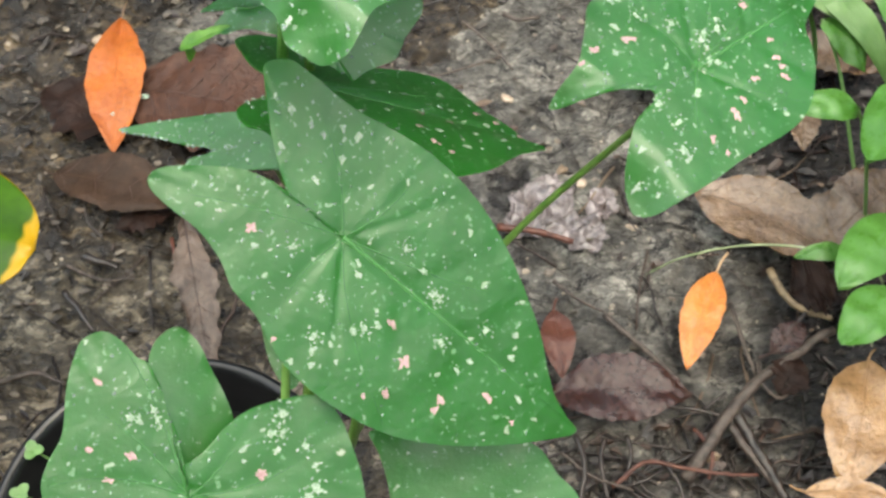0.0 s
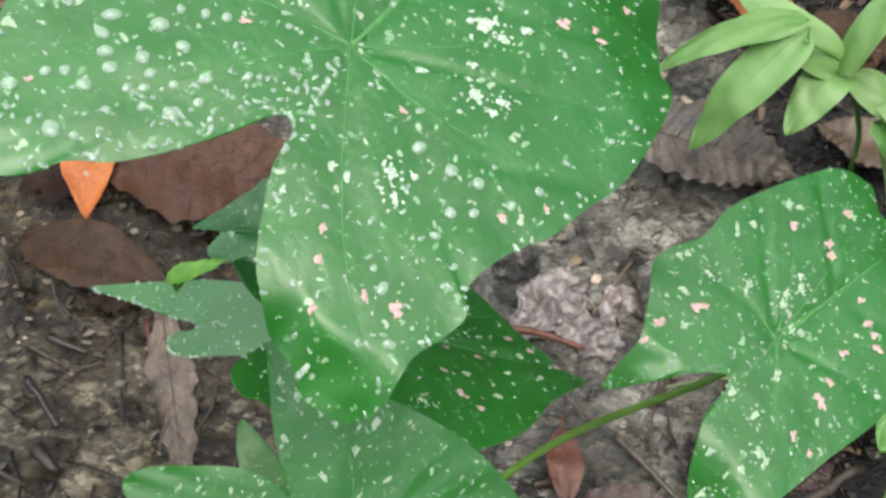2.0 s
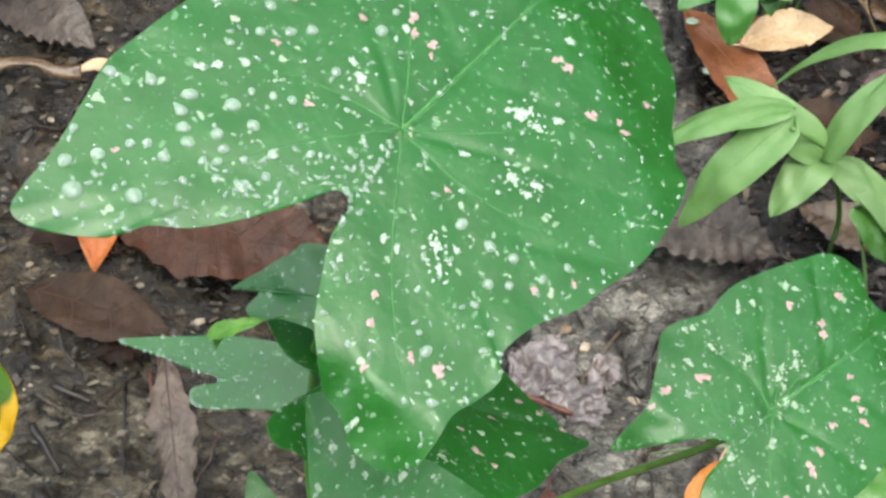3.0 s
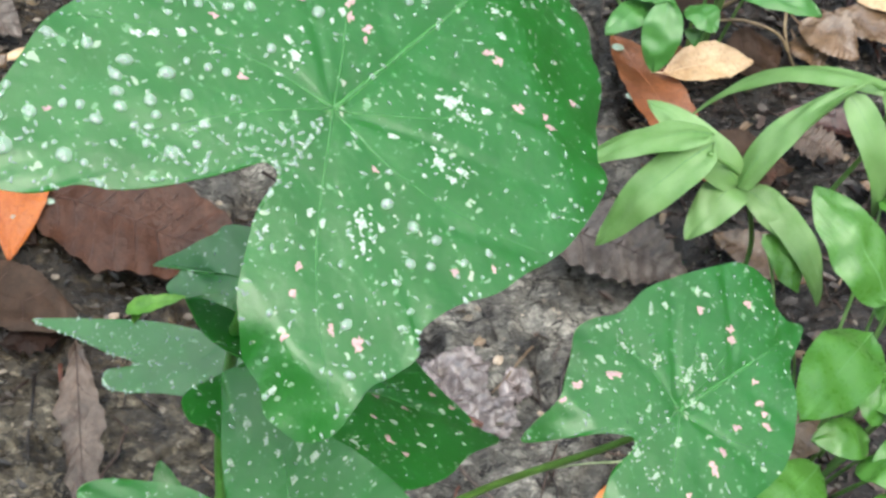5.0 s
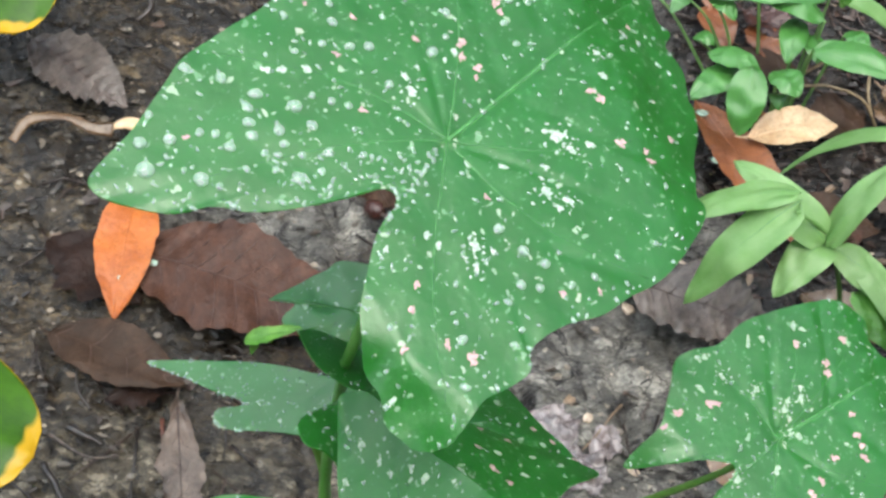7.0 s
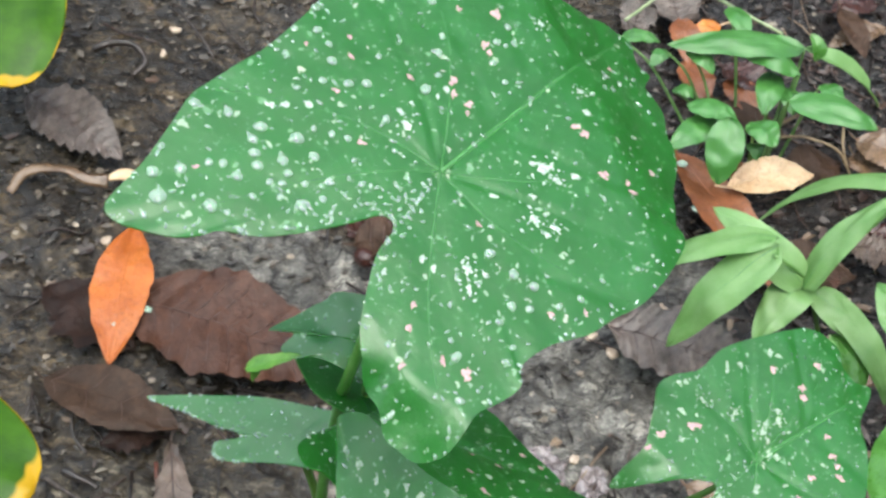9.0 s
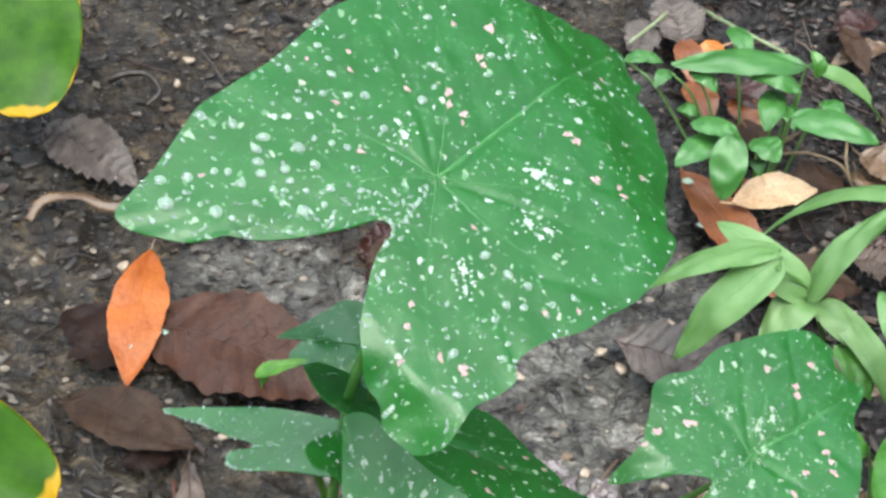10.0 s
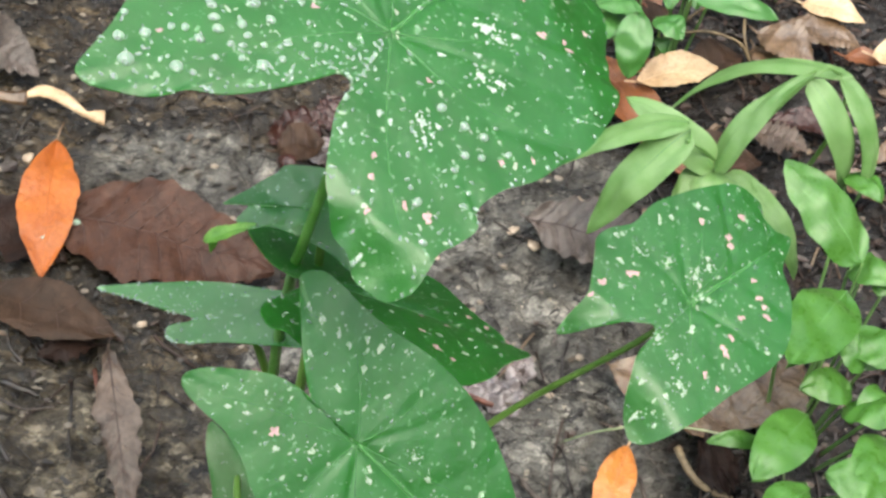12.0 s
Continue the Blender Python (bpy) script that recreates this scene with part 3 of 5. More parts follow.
CREAM_A = [(2.1, 17.1, 4.5), (4.7, 21.5, 2.4), (10, 21.8, 2.5), (-18.1, -26.9, 4), (-22.3, -31.5, 3.6), (-14.9, -31.2, 2.3), (30.1, -18.7, 6.1), (30.4, -23.9, 3.9), (28.1, -15.3, 2.5), (12.7, -29, 4.8), (16.4, -34.6, 3.8), (12.1, -34.4, 2.8), (66.4, -6.5, 3.8), (61.1, -13.2, 3), (76.4, 18.8, 3.9), (-26.7, 46, 2.4), (-23, 43.6, 3), (-17.3, 39.4, 2.7), (37, -26.9, 2.9), (18.4, -23.2, 2.3), (95.1, -11.3, 3.2), (-27.1, -16.5, 2.6), (-39.1, -12.3, 1.9), (24, 19.2, 2.5), (19.4, 18.8, 2.1), (7.6, -15, 2.4), (88.6, -6.7, 3.1), (14.8, -24.9, 1.7), (-26.3, -20.5, 2.3), (-63.1, -42.2, 2.2)]
PINK_A = [(17.1, 28.7, 2.8), (28.8, 20, 4), (24.9, 16.8, 2.9), (26.2, 11.4, 2.9), (23.3, 9.4, 2.1), (64.5, 30.5, 3.4), (49.9, 24, 3.4), (48.6, 20.8, 2.6), (52.5, -14.8, 3), (53.2, -18.6, 3.3), (46.6, -32.2, 3.6), (52.5, -39.1, 2.6), (51.3, -42.6, 3.3), (-7.4, -52.6, 2.8), (-41.6, -48.3, 3.5), (-44.8, -41.4, 2.8), (-39.6, -24.3, 2.2), (-45.7, -28.6, 2.2), (-13.9, 20.8, 2.5), (6.6, 44.6, 2.1), (12.2, 50.1, 2.1), (96.2, -5, 2.2), (68.6, -41.3, 2.6), (-58.3, 43.1, 1.9), (-3.9, -19, 1.9), (-54.9, -34.7, 2), (2.5, -58.9, 2), (53.7, 38.6, 2.5), (-1.4, 55.8, 1.9), (-6.8, 38.1, 2.1)]
CREAM_GLINT_B = [(8.9, -3.5, 2.6), (11.3, -6.3, 2.6), (36.1, 4.5, 4.1), (38.9, 4.2, 3.4), (23.9, -19.2, 3.7), (26.9, -15.3, 3), (21.2, -21.9, 2.6), (12, -31, 3.3), (14.4, -34.9, 2.9), (17.1, -38.5, 2.6), (6.2, -19.8, 3.3), (-11.5, -12.5, 3.3), (-21.3, -20.1, 2.9), (-42.9, -20.7, 2.3), (-36.9, -18.2, 2.3), (-34.1, 10, 2.5), (-38.6, 20.9, 2.5), (-30.7, 21.2, 2.2), (-21.6, 26.9, 2.2), (-15.9, 28, 2.9), (-25.5, 21.3, 2.4), (-16.3, 19.5, 2.9), (-18.7, 8.3, 2.5), (58.9, 6.8, 3.4), (48.2, -6.4, 3.4), (72.6, 4.5, 3.1), (60.8, -5.3, 2.7), (59, -10.2, 3), (19, 10.1, 3.3), (28.3, 7.9, 2.6), (68.9, 11.4, 2.7), (84, -4.6, 2.7)]
PINK_B = [(-25.8, -16.4, 3.6), (30.4, -11.9, 3.7), (41.8, -19.3, 4.9), (43.4, -31.2, 3.4), (60.4, -21.5, 3.4), (60.8, -25.2, 3), (74.4, -10.8, 3.5), (1.9, -39.6, 2.2), (87.5, -12.1, 1.9), (37.5, -36.2, 1.9)]
CREAM_GLINT_C = [(-6.9, 26, 3.5), (2.2, 17.4, 3.4), (-17.1, 25.7, 2.7), (8, 7.4, 3.8), (10.9, 9.1, 3), (16.5, 8.6, 3.4), (18.9, 11.1, 2.6), (6.2, 0.4, 3.8), (7.8, -2.4, 3), (10.4, 33.3, 2.5), (15.3, 31.3, 2.6), (30.8, 30.6, 3), (-22.4, -4.6, 3.7), (-21.1, -13.7, 3.3), (-26.1, -22.8, 3.7), (-26.1, -25.6, 2.8), (-37.6, -15, 2.8), (-43.3, -23.4, 2.8), (-7.4, -8.1, 2.9), (-33.1, -23.5, 2.8), (9, 31.5, 2.1), (-11.6, 34.7, 2.5), (-23.3, 17.6, 2.4)]
PINK_C = [(34.5, 14.5, 3.3), (32.4, 11.2, 3.5), (-0.1, -20.7, 4.2), (29.4, -10.9, 3.2), (28.9, -14.4, 2.8), (27.2, -18.5, 3.2), (32.1, -4, 3), (-17.3, 20, 3.3), (-14.6, 19, 2.7), (-29.2, 21.9, 3.2), (27.4, 24.5, 2.8), (47.5, 18.9, 3.1), (15.8, -13.5, 2.8), (-36.7, 20, 2.2), (6, -18, 2.7), (-13.9, -24.3, 2.9), (-12.4, -30.6, 2.3)]
CREAM_GLINT_K = [(-27.4, -17.1, 3.7), (-26.5, -14.5, 2.6), (-25.9, -8.8, 3.3), (-29.1, -9.7, 2.6), (-24.5, 31.4, 4.1), (-18.4, 27.4, 3.7), (-18, 31.1, 3.4), (-12.7, 38.3, 3.4), (-12.3, 28.9, 3), (1.7, 41.4, 5.3), (4.2, 38.5, 4.2), (-14.3, 18, 3), (-6.7, 41.8, 3), (-43, -25.8, 2.2), (-10.1, 17.8, 1.9)]
PINK_K = [(-39.5, -26.5, 2.9), (-8.1, -24.7, 3), (-15.4, -17.7, 3), (-5.3, 23.4, 3.7), (-18.5, -30.3, 2.2)]
PINK_D = [(42.7, -23.1, 2.9), (62.9, 9.4, 2.7), (39.7, -2.8, 2.4), (70.3, 6.1, 2.5), (79.2, 2.7, 2.5), (50.5, -3.4, 2.6), (37.8, -14.5, 2.1), (48.5, -27.5, 2.3)]

PALE_D = [(12, -20, 3.0), (18, -36, 2.6), (26, -8, 2.4), (30, -30, 3.4), (34, 10, 2.6), (36, -40, 2.3), (45, -14, 3.0), (52, 6, 2.4), (55, -20, 2.6), (60, -8, 2.2), (66, 2, 2.6), (72, -6, 2.2), (22, 12, 2.6), (8, -44, 2.8)]


def leaf_normal(spec, u, v):
    h, d = leaf_height(spec, u, v), 0.001
    return Vector((h - leaf_height(spec, u + d, v), h - leaf_height(spec, u, v + d), d)).normalized()


def fleck_outline(u, v, r, turn, long, seed):
    """Verts and faces of one ragged blot on the blade."""
    ring = []
    for k in range(22):
        a = 2 * math.pi * k / 22
        p = Vector((math.cos(a) * 1.5 + seed, math.sin(a) * 1.5, seed * 1.7))
        d = r * (0.85 + 0.75 * noise.noise(p) + 0.55 * noise.noise(p * 2.6))
        x, y = max(0.25 * r, d) * long * math.cos(a), max(0.25 * r, d) / long * math.sin(a)
        ring.append((u + x * math.cos(turn) - y * math.sin(turn), v + x * math.sin(turn) + y * math.cos(turn)))
    return ring


def markings(name, key, spec, spots, mat, seed):
    """Irregular flecks and painted glints that lie on the blade, each a part of its own; the large ones break up into
    several blots.
    """
    for k, (u, v, size) in enumerate(spots):
        u, v, r = u / 1000, v / 1000, size / 2000
        turn = math.atan2(v, u) + 0.6 * noise.noise(Vector((k, seed, 0.5)))
        long = 1.22 + 0.25 * noise.noise(Vector((k * 2.1, seed, 7.5)))
        blots = [(u, v, r, long)]
        if name != "pink_fleck" and size > 3.2:
            blots = [(u, v, 0.8 * r, long)]
            for j in range(9):
                a = 2.4 * j + k
                d = r * (0.9 + 0.75 * abs(noise.noise(Vector((j * 1.3, k, seed)))) + 0.10 * j)
                blots.append((u + 1.25 * d * math.cos(a), v + 0.95 * d * math.sin(a), r * (0.16 + 0.32 * abs(noise.noise(Vector((j * 3.7, k * 1.1, seed + 4))))), 1.25))
        verts, faces = [], []
        for j, (bu, bv, br, bl) in enumerate(blots):
            at = len(verts)
            verts.append((bu, bv, leaf_height(spec, bu, bv) + 0.00040))
            ring = fleck_outline(bu, bv, br, turn + 0.9 * j, bl, seed * 3.1 + k * 3.3 + j)
            verts += [(x, y, leaf_height(spec, x, y) + 0.00024) for x, y in ring]
            faces += [(at, at + 1 + i, at + 1 + (i + 1) % 22) for i in range(22)]
        part(name, mesh_of(name, verts, faces, mat), blades[key])


markings("cream_fleck", "A", A, CREAM_A, M_CREAM, 1.0)
markings("pink_fleck", "A", A, PINK_A, M_PINK, 2.0)
# Pale marks on B, C and K mix leaf flecks with painted wet-film glints.
markings("pale_fleck", "B", B, CREAM_GLINT_B, M_MINT, 3.0)
markings("pink_fleck", "B", B, PINK_B, M_PINK, 4.0)
markings("pale_fleck", "C", C, CREAM_GLINT_C, M_MINT, 5.0)
markings("pink_fleck", "C", C, PINK_C, M_PINK, 6.0)
markings("pale_fleck", "K", K, CREAM_GLINT_K, M_MINT, 7.0)
markings("pink_fleck", "K", K, PINK_K, M_PINK, 8.0)
markings("pink_fleck", "D", D, PINK_D, M_PINK, 9.0)
markings("pale_fleck", "D", D, PALE_D, M_MINT, 10.0)


def drop_mesh(seed, sides=14, rows=7):
    """A flattened drop of unit radius, a little lopsided, with its foot below z = 0."""
    verts, faces = [(0, 0, 0.62)], []
    for r in range(1, rows + 1):
        a = r / rows * 0.62 * math.pi
        for s in range(sides):
            b = 2 * math.pi * s / sides
            d = math.sin(a) * (1 + 0.14 * noise.noise(Vector((math.cos(b), math.sin(b), seed))))
            verts.append((d * math.cos(b), d * math.sin(b), 0.62 * math.cos(a)))
    faces += [(0, 1 + s, 1 + (s + 1) % sides) for s in range(sides)]
    faces += [(1 + r * sides + s, 1 + (r + 1) * sides + s, 1 + (r + 1) * sides + (s + 1) % sides, 1 + r * sides + (s + 1) % sides) for r in range(rows - 1) for s in range(sides)]
    faces.append(tuple(1 + (rows - 1) * sides + s for s in range(sides))[::-1])
    return verts, faces


DROP_SHAPES = [mesh_of("water_drop", *drop_mesh(k * 2.7), M_LIT_WATER) for k in range(5)]


def drop_pose(spec, u, v, r, turn, long=1.0):
    q = leaf_normal(spec, u, v).to_track_quat("Z", "Y").to_matrix().to_4x4()
    here = Matrix.Translation((u, v, leaf_height(spec, u, v)))
    return leaf_frame(spec) @ here @ q @ Matrix.Rotation(turn, 4, "Z") @ Matrix.Diagonal((r * long, r / long, r, 1))


rng = random.Random(5)
for u, v, size in DROPS_LOBE + DROPS_UPPER + DROPS_LOWER:
    ob = new("water_drop", DROP_SHAPES[rng.randrange(5)])
    ob.matrix_world = drop_pose(A, u / 1000, v / 1000, size / 1900, rng.uniform(0, 3.1), rng.uniform(1.0, 1.18))
    tagged(ob, "pale rain drop resting on a green leaf", "water drop", "rain drops on the leaf")


def droplets(key, spec, count, least, most, where, on_rim=0.0):
    """Fine droplets over a blade, all in one mesh."""
    rim = closed([(u / 1000, v / 1000) for u, v in spec["rim"]], 5)
    inv = leaf_frame(spec).inverted()
    base_v, base_f = drop_mesh(1.0, 7, 3)
    verts, faces, made = [], [], 0
    while made < count:
        p = rim[rng.randrange(len(rim))] * (rng.uniform(0.975, 0.995) if rng.random() < on_rim else math.sqrt(rng.uniform(0.01, 0.985)))
        if rng.random() > where(p.x, p.y):
            continue
        made += 1
        m = inv @ drop_pose(spec, p.x, p.y, rng.uniform(least, most) * rng.uniform(0.5, 1.0), rng.uniform(0, 3), rng.uniform(1, 1.7))
        at = len(verts)
        verts += [m @ Vector(q) for q in base_v]
        faces += [tuple(at + i for i in f) for f in base_f]
    ob = new("fine_droplets", mesh_of("fine_droplets", verts, faces, M_LIT_WATER))
    ob.matrix_world = leaf_frame(spec)
    tagged(ob, "fine rain droplets scattered over a green leaf", "water drops", kind="stuff")


droplets("A", A, 560, 0.0005, 0.0012, lambda u, v: 1.0 if u < 0.02 and v > -0.01 else 0.45, 0.12)
droplets("B", B, 110, 0.0004, 0.0010, lambda u, v: 1.0)
droplets("C", C, 190, 0.0004, 0.0009, lambda u, v: 1.0)
droplets("E", E, 150, 0.0005, 0.0012, lambda u, v: 1.0, 0.6)
droplets("K", K, 60, 0.0004, 0.0009, lambda u, v: 1.0)
droplets("D", D, 130, 0.0004, 0.0010, lambda u, v: 1.0)
droplets("F", F, 50, 0.0004, 0.0009, lambda u, v: 1.0)


# ---- petioles ----
def petiole(points, r0, r1, mat=None):
    path = spline(points, 8)
    n = len(path)
    vs, fs = tube(path, [r0 + (r1 - r0) * k / (n - 1) for k in range(n)], 10)
    part("petiole", mesh_of("petiole", vs, fs, mat or M_PETIOLE), plant)


POT = Vector((-0.104, -0.011, 0.0))
petiole([(A["at"][0] - 0.002, A["at"][1], A["at"][2] - 0.001), (-0.026, 0.085, 0.36), (-0.031, 0.097, 0.31), (-0.037, 0.095, 0.22), (-0.032, 0.05, 0.15), (-0.05, 0.0, 0.09)], 0.0018, 0.0030, M_PETIOLE_GREEN)
petiole([(C["at"][0] - 0.002, C["at"][1] - 0.001, C["at"][2] - 0.0015), (0.100, 0.066, 0.334), (0.051, 0.066, 0.25), (-0.005, 0.03, 0.18), (-0.05, 0.0, 0.09)], 0.0010, 0.0020)
HIDDEN_BEND = {"B": (-0.012, 0.004, 0.21), "D": (-0.020, 0.040, 0.21), "E": (-0.036, 0.088, 0.19), "F": (-0.026, 0.075, 0.24), "K": (-0.056, -0.045, 0.20), "N": (-0.060, -0.028, 0.20), "L": (0.0, -0.03, 0.17), "Q": (-0.045, 0.0, 0.18)}
for key, spec in (("B", B), ("D", D), ("E", E), ("F", F), ("K", K), ("N", N), ("L", L), ("Q", Q)):
    top = Vector(spec["at"]) - Vector(spec["up"]) * 0.001
    petiole([top, HIDDEN_BEND[key], (-0.052 - 0.02 * (key in "KN"), -0.004, 0.088)], 0.0017, 0.0030)


# ---- pot ----
def build_pot():
    pot = tagged(new("plant_pot"), "black plastic nursery pot with a rolled rim, on the ground", "plant pot")
    pot.location = POT
    profile = [(0.062, 0.0), (0.078, 0.120), (0.083, 0.122), (0.085, 0.126), (0.084, 0.131), (0.081, 0.132), (0.078, 0.127), (0.072, 0.07), (0.06, 0.004)]
    sides, verts, faces = 64, [], []
    for r, z in profile:
        verts += [(r * math.cos(2 * math.pi * s / sides), r * math.sin(2 * math.pi * s / sides), z) for s in range(sides)]
    for k in range(len(profile) - 1):
        for s in range(sides):
            t = (s + 1) % sides
            faces.append((k * sides + s, k * sides + t, (k + 1) * sides + t, (k + 1) * sides + s))
    faces.append(tuple(range(sides))[::-1])
    part("wall", mesh_of("wall", verts, faces, M_POT), pot)
    verts, faces = [(0, 0, 0.092)], []
    for r in range(1, 9):
        for s in range(40):
            a, d = 2 * math.pi * s / 40, 0.0735 * r / 8
            verts.append((d * math.cos(a), d * math.sin(a), 0.090 + 0.006 * noise.noise(Vector((d * 60 * math.cos(a), d * 60 * math.sin(a), 0)))))
    faces += [(0, 1 + s, 1 + (s + 1) % 40) for s in range(40)]
    faces += [(1 + r * 40 + s, 1 + (r + 1) * 40 + s, 1 + (r + 1) * 40 + (s + 1) % 40, 1 + r * 40 + (s + 1) % 40) for r in range(7) for s in range(40)]
    part("soil", mesh_of("soil", verts, faces, M_SOIL), pot, "dark moist potting soil")


build_pot()


# ---- simple leaves: base, tip, width ----
def blade_leaf(base, tip, width, arch, fold, shape, seed, wave=0.0, twist=0.0, rows=20, cols=8, ragged=0.0):
    """A single leaf between two points; returns its mesh data and pose."""
    b, t = Vector(base), Vector(tip)
    ex = (t - b).normalized()
    ez = (Vector((0, 0, 1)) - ex * ex.z).normalized()
    ez = Matrix.Rotation(twist, 3, ex) @ ez
    ey = ez.cross(ex)
    m = Matrix((ex, ey, ez)).transposed().to_4x4()
    m.translation = b
    long = (t - b).length
    p, q = shape
    verts, faces = [], []
    for r in range(rows + 1):
        s = r / rows
        half = width / 2 * max(0.012, math.sin(math.pi * s**p) ** q)
        for c in range(cols + 1):
            k = 2 * c / cols - 1
            rag = 1 + ragged * noise.noise(Vector((s * 14, k * 0.6 + seed, seed * 1.7)))
            x = long * s
            y = k * half * rag + 0.04 * long * math.sin(math.pi * s) * noise.noise(Vector((seed, 2.2, 0)))
            z = arch * 4 * s * (1 - s) + fold * abs(k) * half + wave * width * noise.noise(Vector((s * 4.5, k * 1.7, seed)))
            verts.append((x, y, z))
    w = cols + 1
    faces = [(r * w + c, (r + 1) * w + c, (r + 1) * w + c + 1, r * w + c + 1) for r in range(rows) for c in range(cols)]
    return verts, [f[::-1] for f in faces], m, long


def rib_of(verts, cols, rows, r0, lift, upto=1.0):
    mid = cols // 2
    path = [Vector(verts[r * (cols + 1) + mid]) + Vector((0, 0, lift)) for r in range(int(rows * upto) + 1)]
    return tube(path, [r0 * (1 - 0.8 * k / (len(path) - 1)) for k in range(len(path))], 6)


def live_leaf(parent, base, tip, width, mat, arch, fold, shape, seed, rib_mat, wave=0.08, twist=0.0):
    vs, fs, m, _ = blade_leaf(base, tip, width, arch, fold, shape, seed, wave, twist)
    ob = part("leaf", sharp_rim(mesh_of("leaf", vs, fs, mat)), parent)
    ob.matrix_local = m
    thick = ob.modifiers.new("thickness", "SOLIDIFY")
    thick.thickness, thick.offset = 0.0004, 0
    rv, rf = rib_of(vs, 8, 20, width * 0.013, 0.0, 0.95)
    part("midrib", mesh_of("midrib", rv, rf, rib_mat), ob)
    return ob


def fallen_leaf(kind, base, tip, width, seed, label, shape=(0.9, 0.8), side_ribs=0, stalk=0.012):
    mat = M_LITTER[kind]
    low = [(p[0], p[1], max(p[2], ground_height(p[0], p[1]) + 0.004)) for p in (base, tip)]
    vs, fs, m, long = blade_leaf(low[0], low[1], width, 0.06 * width + 0.003, 0.16, shape, seed, 0.10, 0.0, rows=60, ragged={"faded_leaf": 0.60, "black_leaf": 0.45}.get(kind, 0.10))
    if kind in ("rib_leaf", "purple_leaf", "brown_leaf", "umber_leaf", "faded_leaf"):
        deep = {"rib_leaf": 0.0030, "purple_leaf": 0.0007, "brown_leaf": 0.0022, "umber_leaf": 0.0007, "faded_leaf": 0.0014}[kind]
        vs = [(x, y, z + deep * math.cos(62 * (x / long - 0.35 * abs(y) / width)) * min(1.0, 6 * abs(y) / width)) for x, y, z in vs]
    thing = tagged(new("fallen_leaf"), label, "leaf", "fallen leaves")
    thing.matrix_world = m
    blade = part("blade", sharp_rim(mesh_of("blade", vs, fs, mat)), thing)
    thick = blade.modifiers.new("thickness", "SOLIDIFY")
    thick.thickness, thick.offset = 0.0006, 0
    rv, rf = rib_of(vs, 8, 60, max(0.0006, width * 0.012), 0.0003, 0.95)
    part("midrib", mesh_of("midrib", rv, rf, M_RIB if kind in ("faded_leaf", "rib_leaf") else M_BROWN_RIB if kind == "brown_leaf" else mat), thing)

    def on_blade(s, k):
        r, c = min(59.999, max(0.0, s * 60)), min(7.999, (k + 1) * 4)
        i, j = int(r), int(c)
        p = [Vector(vs[(i + di) * 9 + j + dj]) for di in (0, 1) for dj in (0, 1)]
        return p[0].lerp(p[1], c - j).lerp(p[2].lerp(p[3], c - j), r - i)

    for k in range(side_ribs):
        s = 0.06 + 0.78 * k / max(1, side_ribs - 1)
        for side in (-1, 1):
            path = [on_blade(s + 0.15 * t * (1 - 0.35 * t) + 0.012 * (side > 0), side * 0.93 * t) + Vector((0, 0, 0.0002)) for t in (0, 0.17, 0.34, 0.51, 0.68, 0.85, 1.0)]
            wide = max(0.0004, width * 0.008)
            sv, sf = tube(path, [wide * (1 - 0.1 * j) for j in range(7)], 5)
            part("side_vein", mesh_of("side_vein", sv, sf, M_BROWN_RIB if kind in ("brown_leaf", "dark_leaf", "faded_leaf") else M_RIB if kind == "rib_leaf" else mat), thing)
    if stalk:
        path = [(0.001, 0, 0.0004), (-stalk * 0.5, 0.001, 0.001), (-stalk, 0.003, 0.0005)]
        sv, sf = tube(spline(path, 4), [0.0008] * 9, 6)
        part("stalk", mesh_of("stalk", sv, sf, M_LITTER["tan_leaf"] if kind == "amber_leaf" else M_LITTER["umber_leaf"] if kind == "orange_leaf" else mat), thing)
    return thing


# ---- grass with broad arching blades ----
# base, tip, width, rise of the arch, twist
GRASS = [
    ((0.203, 0.345, 0.130), (0.128, 0.338, 0.085), 0.024, 0.010, 0.25),
    ((0.226, 0.333, 0.100), (0.168, 0.372, 0.118), 0.026, 0.012, -0.3),
    ((0.203, 0.340, 0.130), (0.151, 0.305, 0.060), 0.029, 0.012, 0.0),
    ((0.228, 0.338, 0.100), (0.199, 0.304, 0.080), 0.026, 0.006, 0.1),
    ((0.226, 0.331, 0.100), (0.277, 0.369, 0.160), 0.021, 0.010, -0.35),
    ((0.305, 0.376, 0.150), (0.208, 0.400, 0.070), 0.018, 0.022, 0.2),
    ((0.275, 0.370, 0.152), (0.313, 0.333, 0.085), 0.022, 0.018, 0.2),
    ((0.298, 0.378, 0.150), (0.322, 0.325, 0.085), 0.018, 0.018, -0.2),
    ((0.235, 0.337, 0.090), (0.279, 0.313, 0.060), 0.023, 0.012, 0.2),
    ((0.246, 0.334, 0.090), (0.291, 0.290, 0.045), 0.021, 0.014, 0.1),
]
